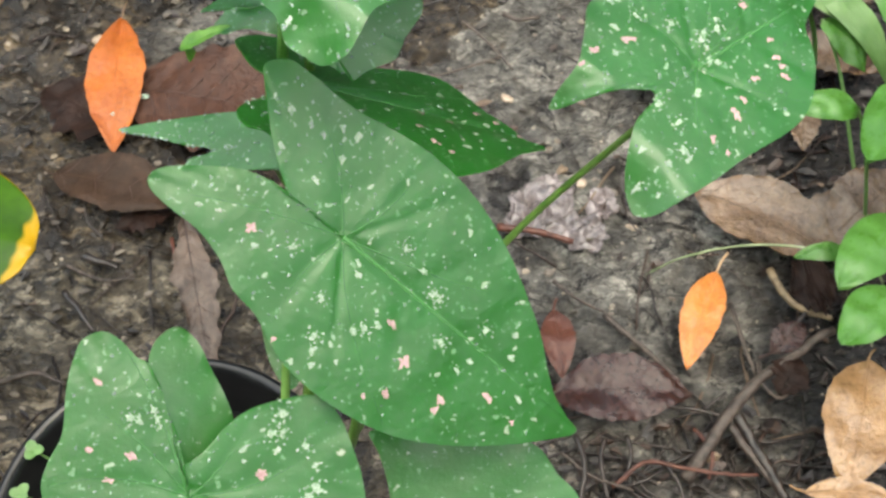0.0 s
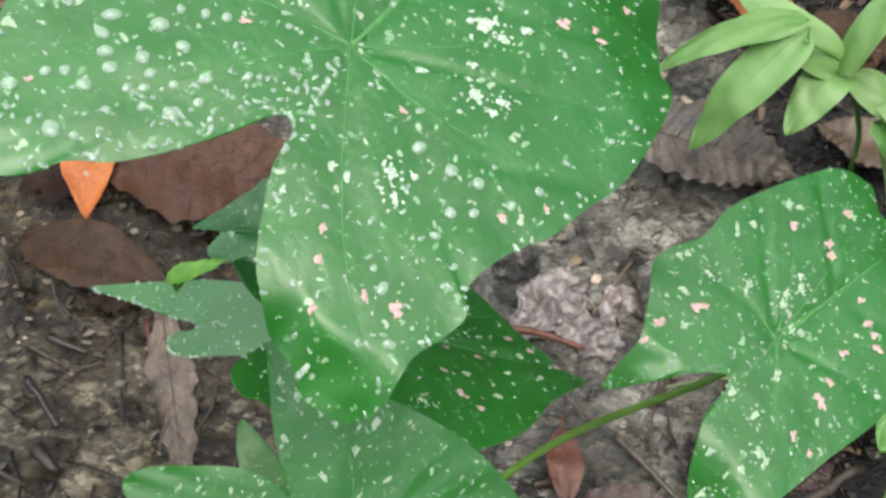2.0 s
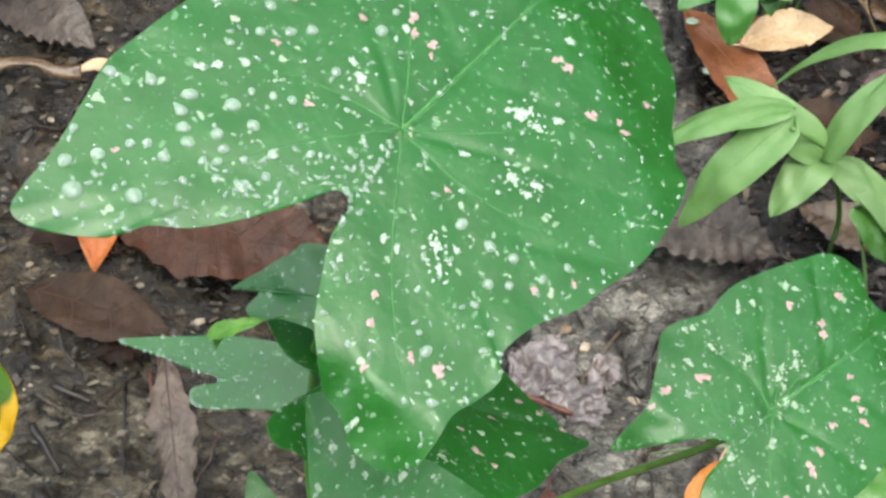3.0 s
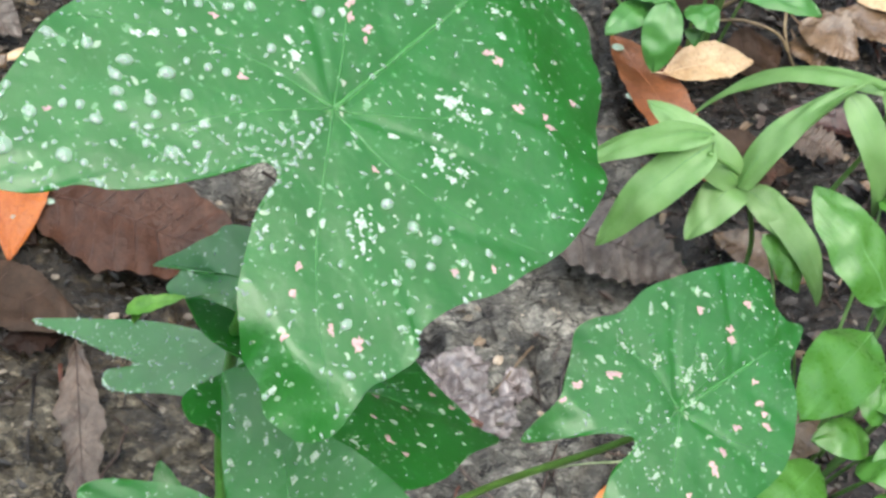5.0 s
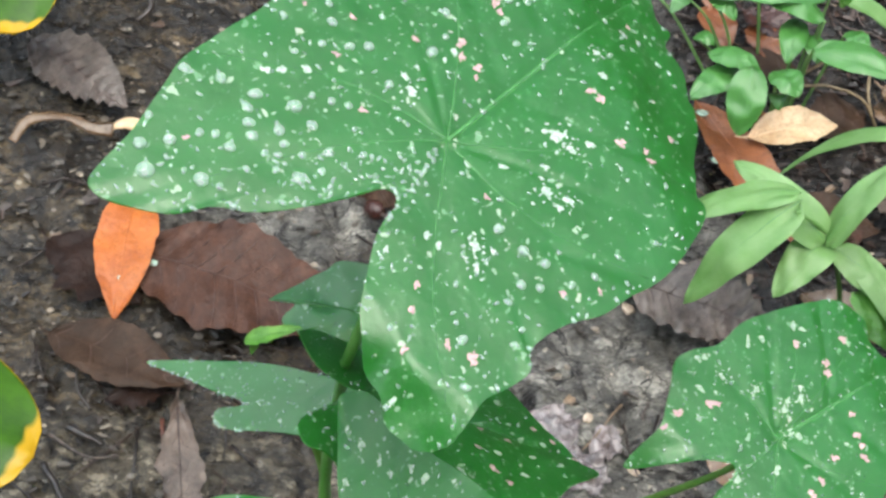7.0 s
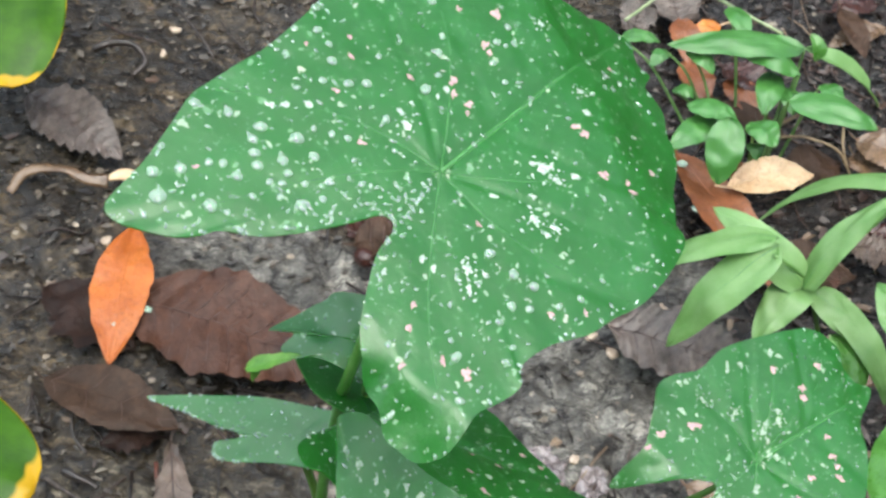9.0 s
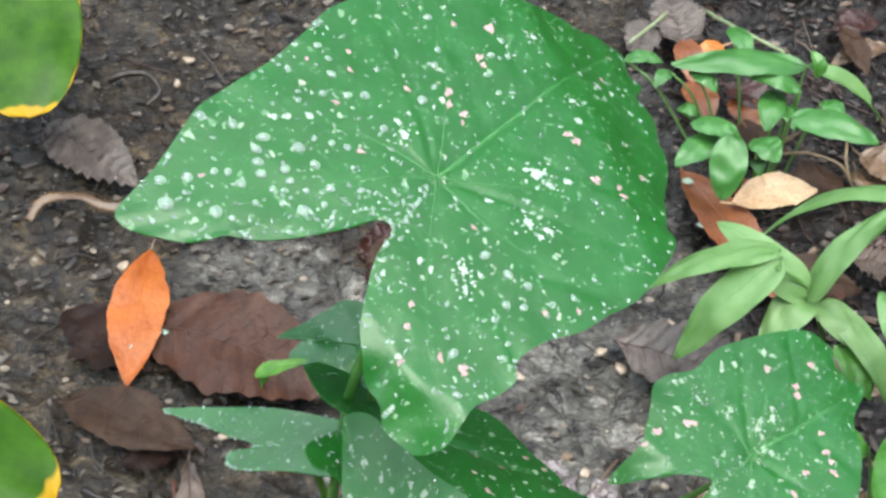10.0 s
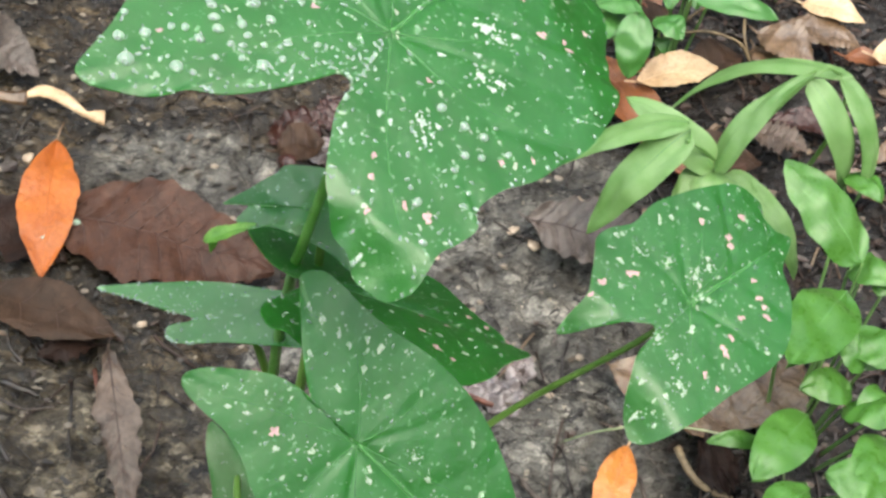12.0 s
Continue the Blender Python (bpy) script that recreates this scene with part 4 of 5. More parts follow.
HERB_NEAR = [
    ((0.297, 0.249, 0.13), (0.247, 0.297, 0.16), 0.04),
    ((0.289, 0.235, 0.12), (0.234, 0.166, 0.15), 0.039),
    ((0.29, 0.181, 0.1), (0.255, 0.173, 0.11), 0.024),
    ((0.266, 0.168, 0.09), (0.224, 0.121, 0.1), 0.031),
    ((0.286, 0.17, 0.1), (0.304, 0.15, 0.12), 0.03),
    ((0.289, 0.212, 0.11), (0.311, 0.186, 0.12), 0.029),
    ((0.306, 0.149, 0.1), (0.273, 0.11, 0.12), 0.026),
    ((0.247, 0.163, 0.06), (0.214, 0.162, 0.06), 0.012),
    ((0.314, 0.337, 0.1), (0.327, 0.309, 0.11), 0.022),
    ((0.297, 0.256, 0.11), (0.322, 0.244, 0.12), 0.021),
    ((0.245, 0.22, 0.12), (0.206, 0.212, 0.13), 0.021),
    ((0.251, 0.112, 0.11), (0.212, 0.074, 0.13), 0.028),
    ((0.247, 0.314, 0.08), (0.273, 0.289, 0.06), 0.021),
    ((0.316, 0.213, 0.10), (0.289, 0.190, 0.11), 0.026),
    ((0.318, 0.172, 0.10), (0.286, 0.160, 0.11), 0.030),
    ((0.322, 0.140, 0.09), (0.284, 0.124, 0.10), 0.032),
    ((0.296, 0.190, 0.11), (0.275, 0.203, 0.12), 0.024),
    ((0.318, 0.276, 0.10), (0.300, 0.252, 0.11), 0.019),
    ((0.330, 0.262, 0.10), (0.312, 0.240, 0.11), 0.022),
    ((0.306, 0.226, 0.08), (0.286, 0.214, 0.085), 0.016),
    ((0.300, 0.105, 0.11), (0.258, 0.118, 0.12), 0.036),
]
HERB_FAR = [
    ((0.246, 0.548, 0.090), (0.148, 0.535, 0.090), 0.026),
    ((0.242, 0.527, 0.085), (0.196, 0.545, 0.085), 0.022),
    ((0.165, 0.542, 0.080), (0.182, 0.522, 0.080), 0.016),
    ((0.186, 0.484, 0.075), (0.152, 0.453, 0.075), 0.022),
    ((0.162, 0.485, 0.085), (0.196, 0.476, 0.085), 0.020),
    ((0.190, 0.474, 0.090), (0.187, 0.439, 0.060), 0.026),
    ((0.208, 0.485, 0.075), (0.224, 0.465, 0.075), 0.024),
    ((0.228, 0.539, 0.070), (0.218, 0.498, 0.070), 0.020),
    ((0.237, 0.531, 0.065), (0.241, 0.506, 0.065), 0.017),
]
HERB_FAR_LOW = [
    ((0.231, 0.496, 0.090), (0.291, 0.479, 0.090), 0.026),
    ((0.258, 0.523, 0.080), (0.271, 0.506, 0.080), 0.016),
    ((0.155, 0.558, 0.060), (0.142, 0.541, 0.060), 0.012),
    ((0.158, 0.521, 0.060), (0.173, 0.515, 0.060), 0.012),
    ((0.211, 0.479, 0.060), (0.215, 0.465, 0.060), 0.012),
    ((0.196, 0.591, 0.080), (0.208, 0.557, 0.080), 0.016),
    ((0.120, 0.567, 0.060), (0.149, 0.568, 0.060), 0.013),
]


def stem_between(parent, points, r0, r1, mat):
    path = spline(points, 6)
    n = len(path)
    vs, fs = tube(path, [r0 + (r1 - r0) * k / (n - 1) for k in range(n)], 7)
    part("stem", mesh_of("stem", vs, fs, mat), parent)


grass = tagged(new("grass_plant"), "light green broad-bladed grass arching over the litter", "grass plant")
for k, (base, tip, width, rise, twist) in enumerate(GRASS):
    live_leaf(grass, base, tip, width, M_GRASS, rise, -0.12, (0.56, 0.62), k * 3.1, M_HERB_RIB, 0.12, twist)
stem_between(grass, [(0.2, 0.332, 0.129), (0.228, 0.338, 0.10), (0.25, 0.33, 0.05), (0.26, 0.33, -0.004)], 0.0012, 0.0018, M_GRASS)
stem_between(grass, [(0.298, 0.378, 0.149), (0.277, 0.369, 0.155), (0.228, 0.335, 0.10)], 0.001, 0.0014, M_GRASS)
stem_between(grass, [(0.305, 0.376, 0.149), (0.32, 0.39, 0.08), (0.32, 0.4, -0.004)], 0.0012, 0.0018, M_GRASS)
for name, leaves, foot, leafy in (("herb_plant", HERB_NEAR, (0.30, 0.2), M_HERB), ("herb_plant", HERB_FAR + HERB_FAR_LOW, (0.24, 0.51), M_HERB_DARK)):
    herb = tagged(new(name), "low herb with glossy bright green oval leaves", "plant", "low herbs")
    for k, (base, tip, width) in enumerate(leaves):
        live_leaf(herb, base, tip, width, leafy, 0.006, -0.14, (0.80, 0.62), k * 2.3 + 7, M_HERB_RIB, 0.14)
        b = Vector(base)
        root = Vector((*foot, -0.004)).lerp(Vector((b.x, b.y, -0.004)), 0.45)
        stem_between(herb, [b, b.lerp(root, 0.4) + Vector((0, 0, 0.012)), root], 0.0008, 0.0013, M_GRASS)

young = tagged(new("herb_shoot"), "pale yellow-green young shoot with a folded leaf", "plant")
live_leaf(young, (0.297, 0.534, 0.070), (0.242, 0.537, 0.100), 0.018, M_GRASS, 0.004, 0.5, (0.8, 0.5), 91.0, M_GRASS)
live_leaf(young, (0.251, 0.531, 0.095), (0.244, 0.542, 0.110), 0.012, M_HERB, 0.004, 0.4, (0.8, 0.5), 92.0, M_HERB)
stem_between(young, [(0.297, 0.534, 0.070), (0.314, 0.556, 0.040), (0.335, 0.592, -0.004)], 0.0008, 0.0012, M_GRASS)

# ---- fallen leaves ----
LABELS = {
    "ochre_leaf": "shiny wet ochre fallen leaf on dark litter",
    "amber_leaf": "glossy light amber fallen leaf on dark litter",
    "dark_leaf": "dark brown wet dead leaf lying on the ground",
    "black_leaf": "near-black ragged leaf shape lying on wet ground",
    "faded_leaf": "faded pinkish-brown dead leaf stuck to wet ground",
    "orange_leaf": "glossy wet orange fallen leaf lying on the ground",
    "brown_leaf": "dark brown rotting fallen leaf lying flat on the ground",
    "rust_leaf": "wet rust-brown fallen leaf on the litter",
    "russet_leaf": "wet russet dead leaf beside a maroon leaf",
    "tan_leaf": "pale tan dry fallen leaf on the litter",
    "rib_leaf": "grey-brown ribbed skeleton of a fallen leaf",
    "umber_leaf": "wet mid-brown fallen leaf on dark litter",
    "purple_leaf": "shiny dark maroon fallen leaf on the ground",
}
RIBS = {"brown_leaf": 10, "dark_leaf": 4, "rib_leaf": 8, "faded_leaf": 6, "purple_leaf": 6, "umber_leaf": 4, "tan_leaf": 4, "ochre_leaf": 5}
LEAVES_ON_STONE = [
    ('orange_leaf', (-0.200, 0.384, 0.012), (-0.193, 0.275, 0.01), 0.039),
    ('amber_leaf', (0.180, 0.181, 0.01), (0.156, 0.117, 0.012), 0.0240),
    ('brown_leaf', (-0.198, 0.330, 0.008), (-0.047, 0.290, 0.012), 0.076),
    ('dark_leaf', (-0.232, 0.263, 0.006), (-0.141, 0.236, 0.01), 0.041),
    ('rust_leaf', (0.17, 0.503, 0.014), (0.236, 0.383, 0.02), 0.039),
    ('tan_leaf', (0.203, 0.466, 0.026), (0.265, 0.483, 0.03), 0.032),
    ('rib_leaf', (0.122, 0.350, 0.008), (0.222, 0.316, 0.012), 0.056),
    # near-black patch left of the orange leaf
    ('black_leaf', (-0.250, 0.332, 0.003), (-0.181, 0.291, 0.004), 0.045),
    ('black_leaf', (-0.154, 0.234, 0.002), (-0.188, 0.224, 0.003), 0.020),
    ('rib_leaf', (-0.300, 0.490, 0.01), (-0.222, 0.440, 0.012), 0.048),
    ('umber_leaf', (0.172, 0.236, 0.012), (0.254, 0.187, 0.014), 0.047),
]
LEAVES_ON_SOIL = [
    ('umber_leaf', (0.25, 0.201, 0.014), (0.299, 0.242, 0.018), 0.047),
    ('purple_leaf', (0.078, 0.104, 0.01), (0.158, 0.101, 0.012), 0.042),
    ('russet_leaf', (0.082, 0.158, 0.008), (0.085, 0.113, 0.012), 0.020),
    ('ochre_leaf', (0.254, 0.112, 0.03), (0.231, 0.036, 0.03), 0.043),
    ('ochre_leaf', (0.209, 0.036, 0.03), (0.257, 0.031, 0.03), 0.016),
    ('faded_leaf', (-0.146, 0.232, 0.003), (-0.117, 0.112, 0.003), 0.024),
    ('dark_leaf', (-0.052, 0.39, 0.01), (-0.02, 0.399, 0.012), 0.034),
    ('tan_leaf', (0.388, 0.508, 0.03), (0.412, 0.505, 0.03), 0.027),
    ('umber_leaf', (0.304, 0.531, 0.02), (0.345, 0.506, 0.02), 0.04),
    ('rib_leaf', (0.176, 0.636, 0.012), (0.163, 0.691, 0.014), 0.046),
    ('rib_leaf', (0.137, 0.618, 0.012), (0.146, 0.662, 0.014), 0.030),
]
LEAVES_BY_ROOTS = [
    ('rust_leaf', (0.179, 0.599, 0.012), (0.194, 0.555, 0.014), 0.028),
    ('rust_leaf', (0.212, 0.586, 0.012), (0.229, 0.548, 0.014), 0.026),
    ('purple_leaf', (0.208, 0.598, 0.012), (0.246, 0.571, 0.014), 0.030),
    ('amber_leaf', (0.208, 0.643, 0.012), (0.184, 0.624, 0.014), 0.016),
    ('rust_leaf', (0.221, 0.501, 0.012), (0.182, 0.478, 0.014), 0.020),
    ('dark_leaf', (0.249, 0.489, 0.012), (0.292, 0.510, 0.014), 0.040),
    ('umber_leaf', (0.303, 0.524, 0.012), (0.320, 0.497, 0.014), 0.030),
    ('purple_leaf', (0.206, 0.127, 0.010), (0.227, 0.144, 0.012), 0.018),
    ('black_leaf', (0.207, 0.101, 0.010), (0.222, 0.121, 0.012), 0.022),
    # near-black sheet laid over the dark gap in the litter
    ('black_leaf', (0.222, 0.166, 0.010), (0.249, 0.171, 0.012), 0.040),
    ('umber_leaf', (0.218, 0.203, 0.01), (0.298, 0.223, 0.012), 0.037),
    ('tan_leaf', (0.345, 0.566, 0.020), (0.392, 0.548, 0.024), 0.026),
    ('umber_leaf', (0.330, 0.548, 0.014), (0.386, 0.528, 0.018), 0.034),
    ('rust_leaf', (0.372, 0.516, 0.018), (0.402, 0.508, 0.022), 0.018),
    ('faded_leaf', (0.292, 0.438, 0.012), (0.330, 0.424, 0.014), 0.028),
]
for k, (kind, base, tip, width) in enumerate(LEAVES_ON_STONE + LEAVES_ON_SOIL + LEAVES_BY_ROOTS):
    fallen_leaf(kind, base, tip, width, 11.7 + k * 1.9, LABELS[kind], shape=(0.95, 0.88) if kind == "orange_leaf" else (0.9, 0.8), side_ribs=RIBS.get(kind, 0), stalk=0.015 if kind in ("orange_leaf", "amber_leaf") else 0.008)


def curled_strip(points, widths, rolls, mat, label):
    """A narrow twisted ribbon of dead leaf."""
    path = spline(points, 8)
    n, verts, faces = len(path), [], []
    for k, p in enumerate(path):
        t = k / (n - 1) * (len(widths) - 1)
        i = min(int(t), len(widths) - 2)
        wide, roll = widths[i] + (widths[i + 1] - widths[i]) * (t - i), rolls[i] + (rolls[i + 1] - rolls[i]) * (t - i)
        along = (path[min(k + 1, n - 1)] - path[max(k - 1, 0)]).normalized()
        side = along.cross(Vector((0, 0, 1))).normalized()
        side = Matrix.Rotation(roll, 3, along) @ side
        low = side.cross(along)
        for c in range(5):
            f = c / 2 - 1
            verts.append(p + side * (0.5 * wide * f) - low * (0.14 * wide * f * f) + Vector((0, 0, 0.0008 * noise.noise(p * 300 + Vector((c, 0, 0))))))
    faces = [(k * 5 + c, k * 5 + c + 1, k * 5 + c + 6, k * 5 + c + 5) for k in range(n - 1) for c in range(4)]
    ob = new("fallen_leaf", mesh_of("fallen_leaf", verts, faces, mat))
    thick = ob.modifiers.new("thickness", "SOLIDIFY")
    thick.thickness, thick.offset = 0.0006, 0
    tagged(ob, label, "leaf", "fallen leaves")


curled_strip([(-0.292, 0.404, 0.006), (-0.282, 0.418, 0.014), (-0.258, 0.422, 0.017), (-0.240, 0.416, 0.016), (-0.226, 0.418, 0.013)], [0.006, 0.008, 0.007, 0.008, 0.010], [0.2, 0.3, -0.2, 0.3, 0.6], M_LITTER["umber_leaf"], "narrow curled rust-brown strip of dead leaf on the ground")
curled_strip([(-0.228, 0.421, 0.012), (-0.216, 0.425, 0.014), (-0.202, 0.420, 0.015), (-0.190, 0.411, 0.014), (-0.184, 0.408, 0.012), (-0.172, 0.409, 0.010)], [0.004, 0.009, 0.010, 0.006, 0.004, 0.012], [0.5, 0.2, 0.1, 0.5, 0.9, 0.1], M_LITTER["tan_leaf"], "narrow twisted straw-coloured strip of dead leaf on the ground")

# ---- wet crumpled scraps ----
M_CRUMPLED = litter_material("wet_crumpled_leaf", (0.075, 0.058, 0.056), (0.26, 0.215, 0.21), 0.12, coat=1.0, spec=0.6)


def crumpled_scrap(x, y, long, wide, turn, rough, seed, mat, label):
    """A soaked piece of dead leaf crumpled against the ground."""
    rows, cols, verts = 26, 20, []
    for r in range(rows + 1):
        for c in range(cols + 1):
            p, q = 2 * r / rows - 1, 2 * c / cols - 1
            reach = 1 + 0.35 * noise.noise(Vector((p * 2.2, q * 2.2, seed)))
            u, v = p * math.sqrt(1 - q * q / 2) * long / 2 * reach, q * math.sqrt(1 - p * p / 2) * wide / 2 * reach
            px, py = x + u * math.cos(turn) - v * math.sin(turn), y + u * math.sin(turn) + v * math.cos(turn)
            crease = abs(noise.noise(Vector((px * 95, py * 95, seed)))) + 0.5 * abs(noise.noise(Vector((px * 210, py * 210, seed))))
            verts.append((px, py, ground_height(px, py) + 0.0015 + rough * crease))
    w = cols + 1
    faces = [(r * w + c, (r + 1) * w + c, (r + 1) * w + c + 1, r * w + c + 1) for r in range(rows) for c in range(cols)]
    ob = new("crumpled_leaf", mesh_of("crumpled_leaf", verts, faces, mat))
    thick = ob.modifiers.new("thickness", "SOLIDIFY")
    thick.thickness, thick.offset = 0.0005, 0
    tagged(ob, label, "leaf", "crumpled wet leaves")


SOAKED = "soaked greyish crumpled leaf stuck to the wet ground"
for x, y, long, wide, turn, rough, seed, kind in (
    (0.078, 0.238, 0.044, 0.034, 0.7, 0.011, 1.0, None),
    (0.100, 0.216, 0.036, 0.026, -0.5, 0.009, 2.0, None),
    (0.066, 0.222, 0.026, 0.020, 0.2, 0.009, 3.0, None),
    (-0.040, 0.418, 0.040, 0.026, 0.5, 0.010, 4.0, "purple_leaf"),
    (-0.020, 0.402, 0.036, 0.022, -0.3, 0.009, 5.0, None),
    (-0.014, 0.436, 0.034, 0.026, 1.0, 0.009, 6.0, "purple_leaf"),
    (0.116, 0.236, 0.026, 0.018, 1.2, 0.006, 7.0, None),
):
    crumpled_scrap(x, y, long, wide, turn, rough, seed, M_LITTER[kind] if kind else M_CRUMPLED, SOAKED if kind is None else "glossy dark maroon crumpled leaf on wet ground")


# ---- broad leaves with a yellow margin ----
def broad_leaf(base, tip, width, arch, seed, foot):
    thing = tagged(new("broad_leaved_plant"), "glossy dark green leaf with a yellow margin", "plant", "yellow-edged leaves")
    rows, cols = 64, 40
    vs, fs, m, _ = blade_leaf(base, tip, width, arch, -0.10, (1.15, 0.42), seed, 0.03, 0.0, rows, cols)
    me = mesh_of("leaf", vs, fs, M_BROAD)
    margin = me.attributes.new("margin", "FLOAT", "POINT")
    for k in range(len(vs)):
        r, c = divmod(k, cols + 1)
        edge = abs(2 * c / cols - 1) + 0.05 * noise.noise(Vector((r * 0.12, c * 0.1, seed)))
        end = r / rows + 0.015 * noise.noise(Vector((c * 0.15, seed, 0)))
        margin.data[k].value = max((edge - 0.965) / 0.05, (end - 0.925) / 0.05)
    leaf = part("leaf", me, thing)
    leaf.matrix_local = m
    thick = leaf.modifiers.new("thickness", "SOLIDIFY")
    thick.thickness, thick.offset = 0.0007, 0
    b = Vector(base)
    path = spline([b, b.lerp(Vector(foot), 0.5) + Vector((0, 0, 0.02)), Vector(foot)], 6)
    sv, sf = tube(path, [0.003] * len(path), 8)
    part("stalk", mesh_of("stalk", sv, sf, M_PETIOLE), thing)


broad_leaf((-0.336, 0.154, 0.185), (-0.172, 0.111, 0.172), 0.085, 0.005, 5.0, (-0.42, 0.14, -0.004))
broad_leaf((-0.335, 0.60, 0.12), (-0.284, 0.430, 0.085), 0.085, 0.004, 9.0, (-0.36, 0.68, -0.004))


# ---- torn tip, clover, stalks, twigs ----
for base, tip, wide, seed in (((-0.0430, 0.0850, 0.3660), (-0.0620, 0.0820, 0.3580), 0.0060, 3.0), ((-0.0610, 0.0830, 0.3580), (-0.0590, 0.0820, 0.3520), 0.0046, 4.0)):
    vs, fs, m, _ = blade_leaf(base, tip, wide, 0.0008, 0.35, (1.7, 0.45), seed, 0.12, ragged=0.3)
    ob = part("curled_tip", mesh_of("curled_tip", vs, fs, M_SCRAP), plant, "yellow-green curled scrap of torn leaf")
    ob.matrix_local = m
for k, at in enumerate(((-0.172, 0.026, 0.131), (-0.176, 0.006, 0.128))):
    sprig = tagged(new("clover_sprig"), "small pale green clover sprig beside the pot rim", "clover", "clover sprigs")
    root = Vector((at[0] + 0.02, at[1] - 0.005, 0.088))
    sv, sf = tube(spline([Vector(at), Vector(at).lerp(root, 0.5) + Vector((0, 0, 0.006)), root], 5), [0.0005] * 11, 6)
    part("stem", mesh_of("stem", sv, sf, M_GRASS), sprig)
    for j in range(3):
        a = 2.1 * j + k
        tip = (at[0] + 0.0052 * math.cos(a), at[1] + 0.0052 * math.sin(a), at[2] + 0.001)
        live_leaf(sprig, at, tip, 0.0055, M_GRASS, 0.0003, 0.1, (0.8, 0.5), j + k * 5.0, M_GRASS, 0.03)


def twig(points, r0, r1, mat, label, name="twig"):
    path = spline([(x, y, max(z, ground_height(x, y) + r0 * 0.6)) for x, y, z in points], 6)
    n = len(path)
    path = [p + 0.35 * r0 * Vector((noise.noise(p * 160), noise.noise(p * 160 + Vector((3, 0, 0))), noise.noise(p * 160 + Vector((0, 5, 0))))) for p in path]
    vs, fs = tube(path, [(r0 + (r1 - r0) * k / (n - 1)) * (1 + 0.15 * noise.noise(p * 300)) for k, p in enumerate(path)], 8)
    ob = new(name, mesh_of(name, vs, fs, mat))
    return tagged(ob, label, name.replace("_", " "), "twigs on the ground" if name == "twig" else "")


GREY_TWIG, DARK_TWIG, RED_TWIG = "bent grey weathered twig lying on the litter", "thin dark wet twig lying on the ground", "reddish-brown stick lying on wet ground"
twig([(0.150, 0.052, 0.008), (0.180, 0.092, 0.012), (0.205, 0.115, 0.014), (0.242, 0.140, 0.014)], 0.0042, 0.0024, M_TWIG, GREY_TWIG)
twig([(0.186, 0.160, 0.010), (0.190, 0.138, 0.009), (0.196, 0.114, 0.008)], 0.0016, 0.0012, M_TWIG, DARK_TWIG)
twig([(0.083, 0.178, 0.008), (0.096, 0.166, 0.008), (0.112, 0.158, 0.006)], 0.0015, 0.0008, M_TWIG, DARK_TWIG)
twig([(0.112, 0.156, 0.006), (0.132, 0.134, 0.007), (0.152, 0.112, 0.008)], 0.0020, 0.0014, M_TWIG, GREY_TWIG)
twig([(0.178, 0.082, 0.010), (0.190, 0.062, 0.009), (0.207, 0.034, 0.008)], 0.0028, 0.0020, M_TWIG, DARK_TWIG)
twig([(0.050, 0.218, 0.006), (0.072, 0.213, 0.008), (0.096, 0.205, 0.008)], 0.0024, 0.0018, M_RED_STICK, RED_TWIG)
twig([(0.030, 0.326, 0.005), (-0.002, 0.320, 0.005), (-0.034, 0.318, 0.005)], 0.0016, 0.0010, M_TWIG, DARK_TWIG)
twig([(-0.026, 0.345, 0.004), (0.010, 0.336, 0.004), (0.056, 0.351, 0.004)], 0.0010, 0.0008, M_TWIG, DARK_TWIG)
twig([(0.030, 0.382, 0.004), (0.048, 0.362, 0.004), (0.063, 0.340, 0.004)], 0.0010, 0.0008, M_TWIG, DARK_TWIG)
twig([(0.058, 0.386, 0.005), (0.068, 0.380, 0.006), (0.082, 0.383, 0.005)], 0.0018, 0.0012, M_TWIG, DARK_TWIG)
twig([(-0.152, 0.216, 0.003), (-0.140, 0.175, 0.004), (-0.120, 0.132, 0.003)], 0.0013, 0.0009, M_RED_STICK, RED_TWIG)
twig([(-0.216, 0.198, 0.004), (-0.190, 0.186, 0.004), (-0.172, 0.190, 0.003)], 0.0014, 0.0008, M_TWIG, DARK_TWIG)
twig([(-0.255, 0.115, 0.004), (-0.225, 0.125, 0.004), (-0.205, 0.118, 0.003)], 0.0022, 0.0012, M_TWIG, DARK_TWIG)
M_ROOT = plain_material("black_wet_root", (0.010, 0.007, 0.005), (0.045, 0.03, 0.022), 200, 0.35, coat=0.5)
M_RUNNER = plain_material("brown_runner", (0.16, 0.11, 0.06), (0.32, 0.24, 0.14), 200, 0.4)
M_STRAW = plain_material("pale_green_straw", (0.20, 0.27, 0.12), (0.36, 0.42, 0.24), 120, 0.5)
twig([(0.192, 0.699, 0.000), (0.209, 0.624, 0.050), (0.243, 0.596, 0.055)], 0.0016, 0.0013, M_STRAW, "pale green dry grass stalk lying over the herbs", "grass_stalk")
twig([(0.175, 0.702, -0.000), (0.150, 0.643, 0.030), (0.129, 0.617, 0.030)], 0.0016, 0.0012, M_STRAW, "pale green broken stalk leaning over the litter", "grass_stalk")
twig([(0.235, 0.524, 0.012), (0.244, 0.516, 0.030), (0.261, 0.514, 0.035), (0.285, 0.509, 0.030), (0.305, 0.501, 0.004)], 0.0013, 0.0011, M_RUNNER, "thin brown runner sprawling between the herbs", "herb_runner")
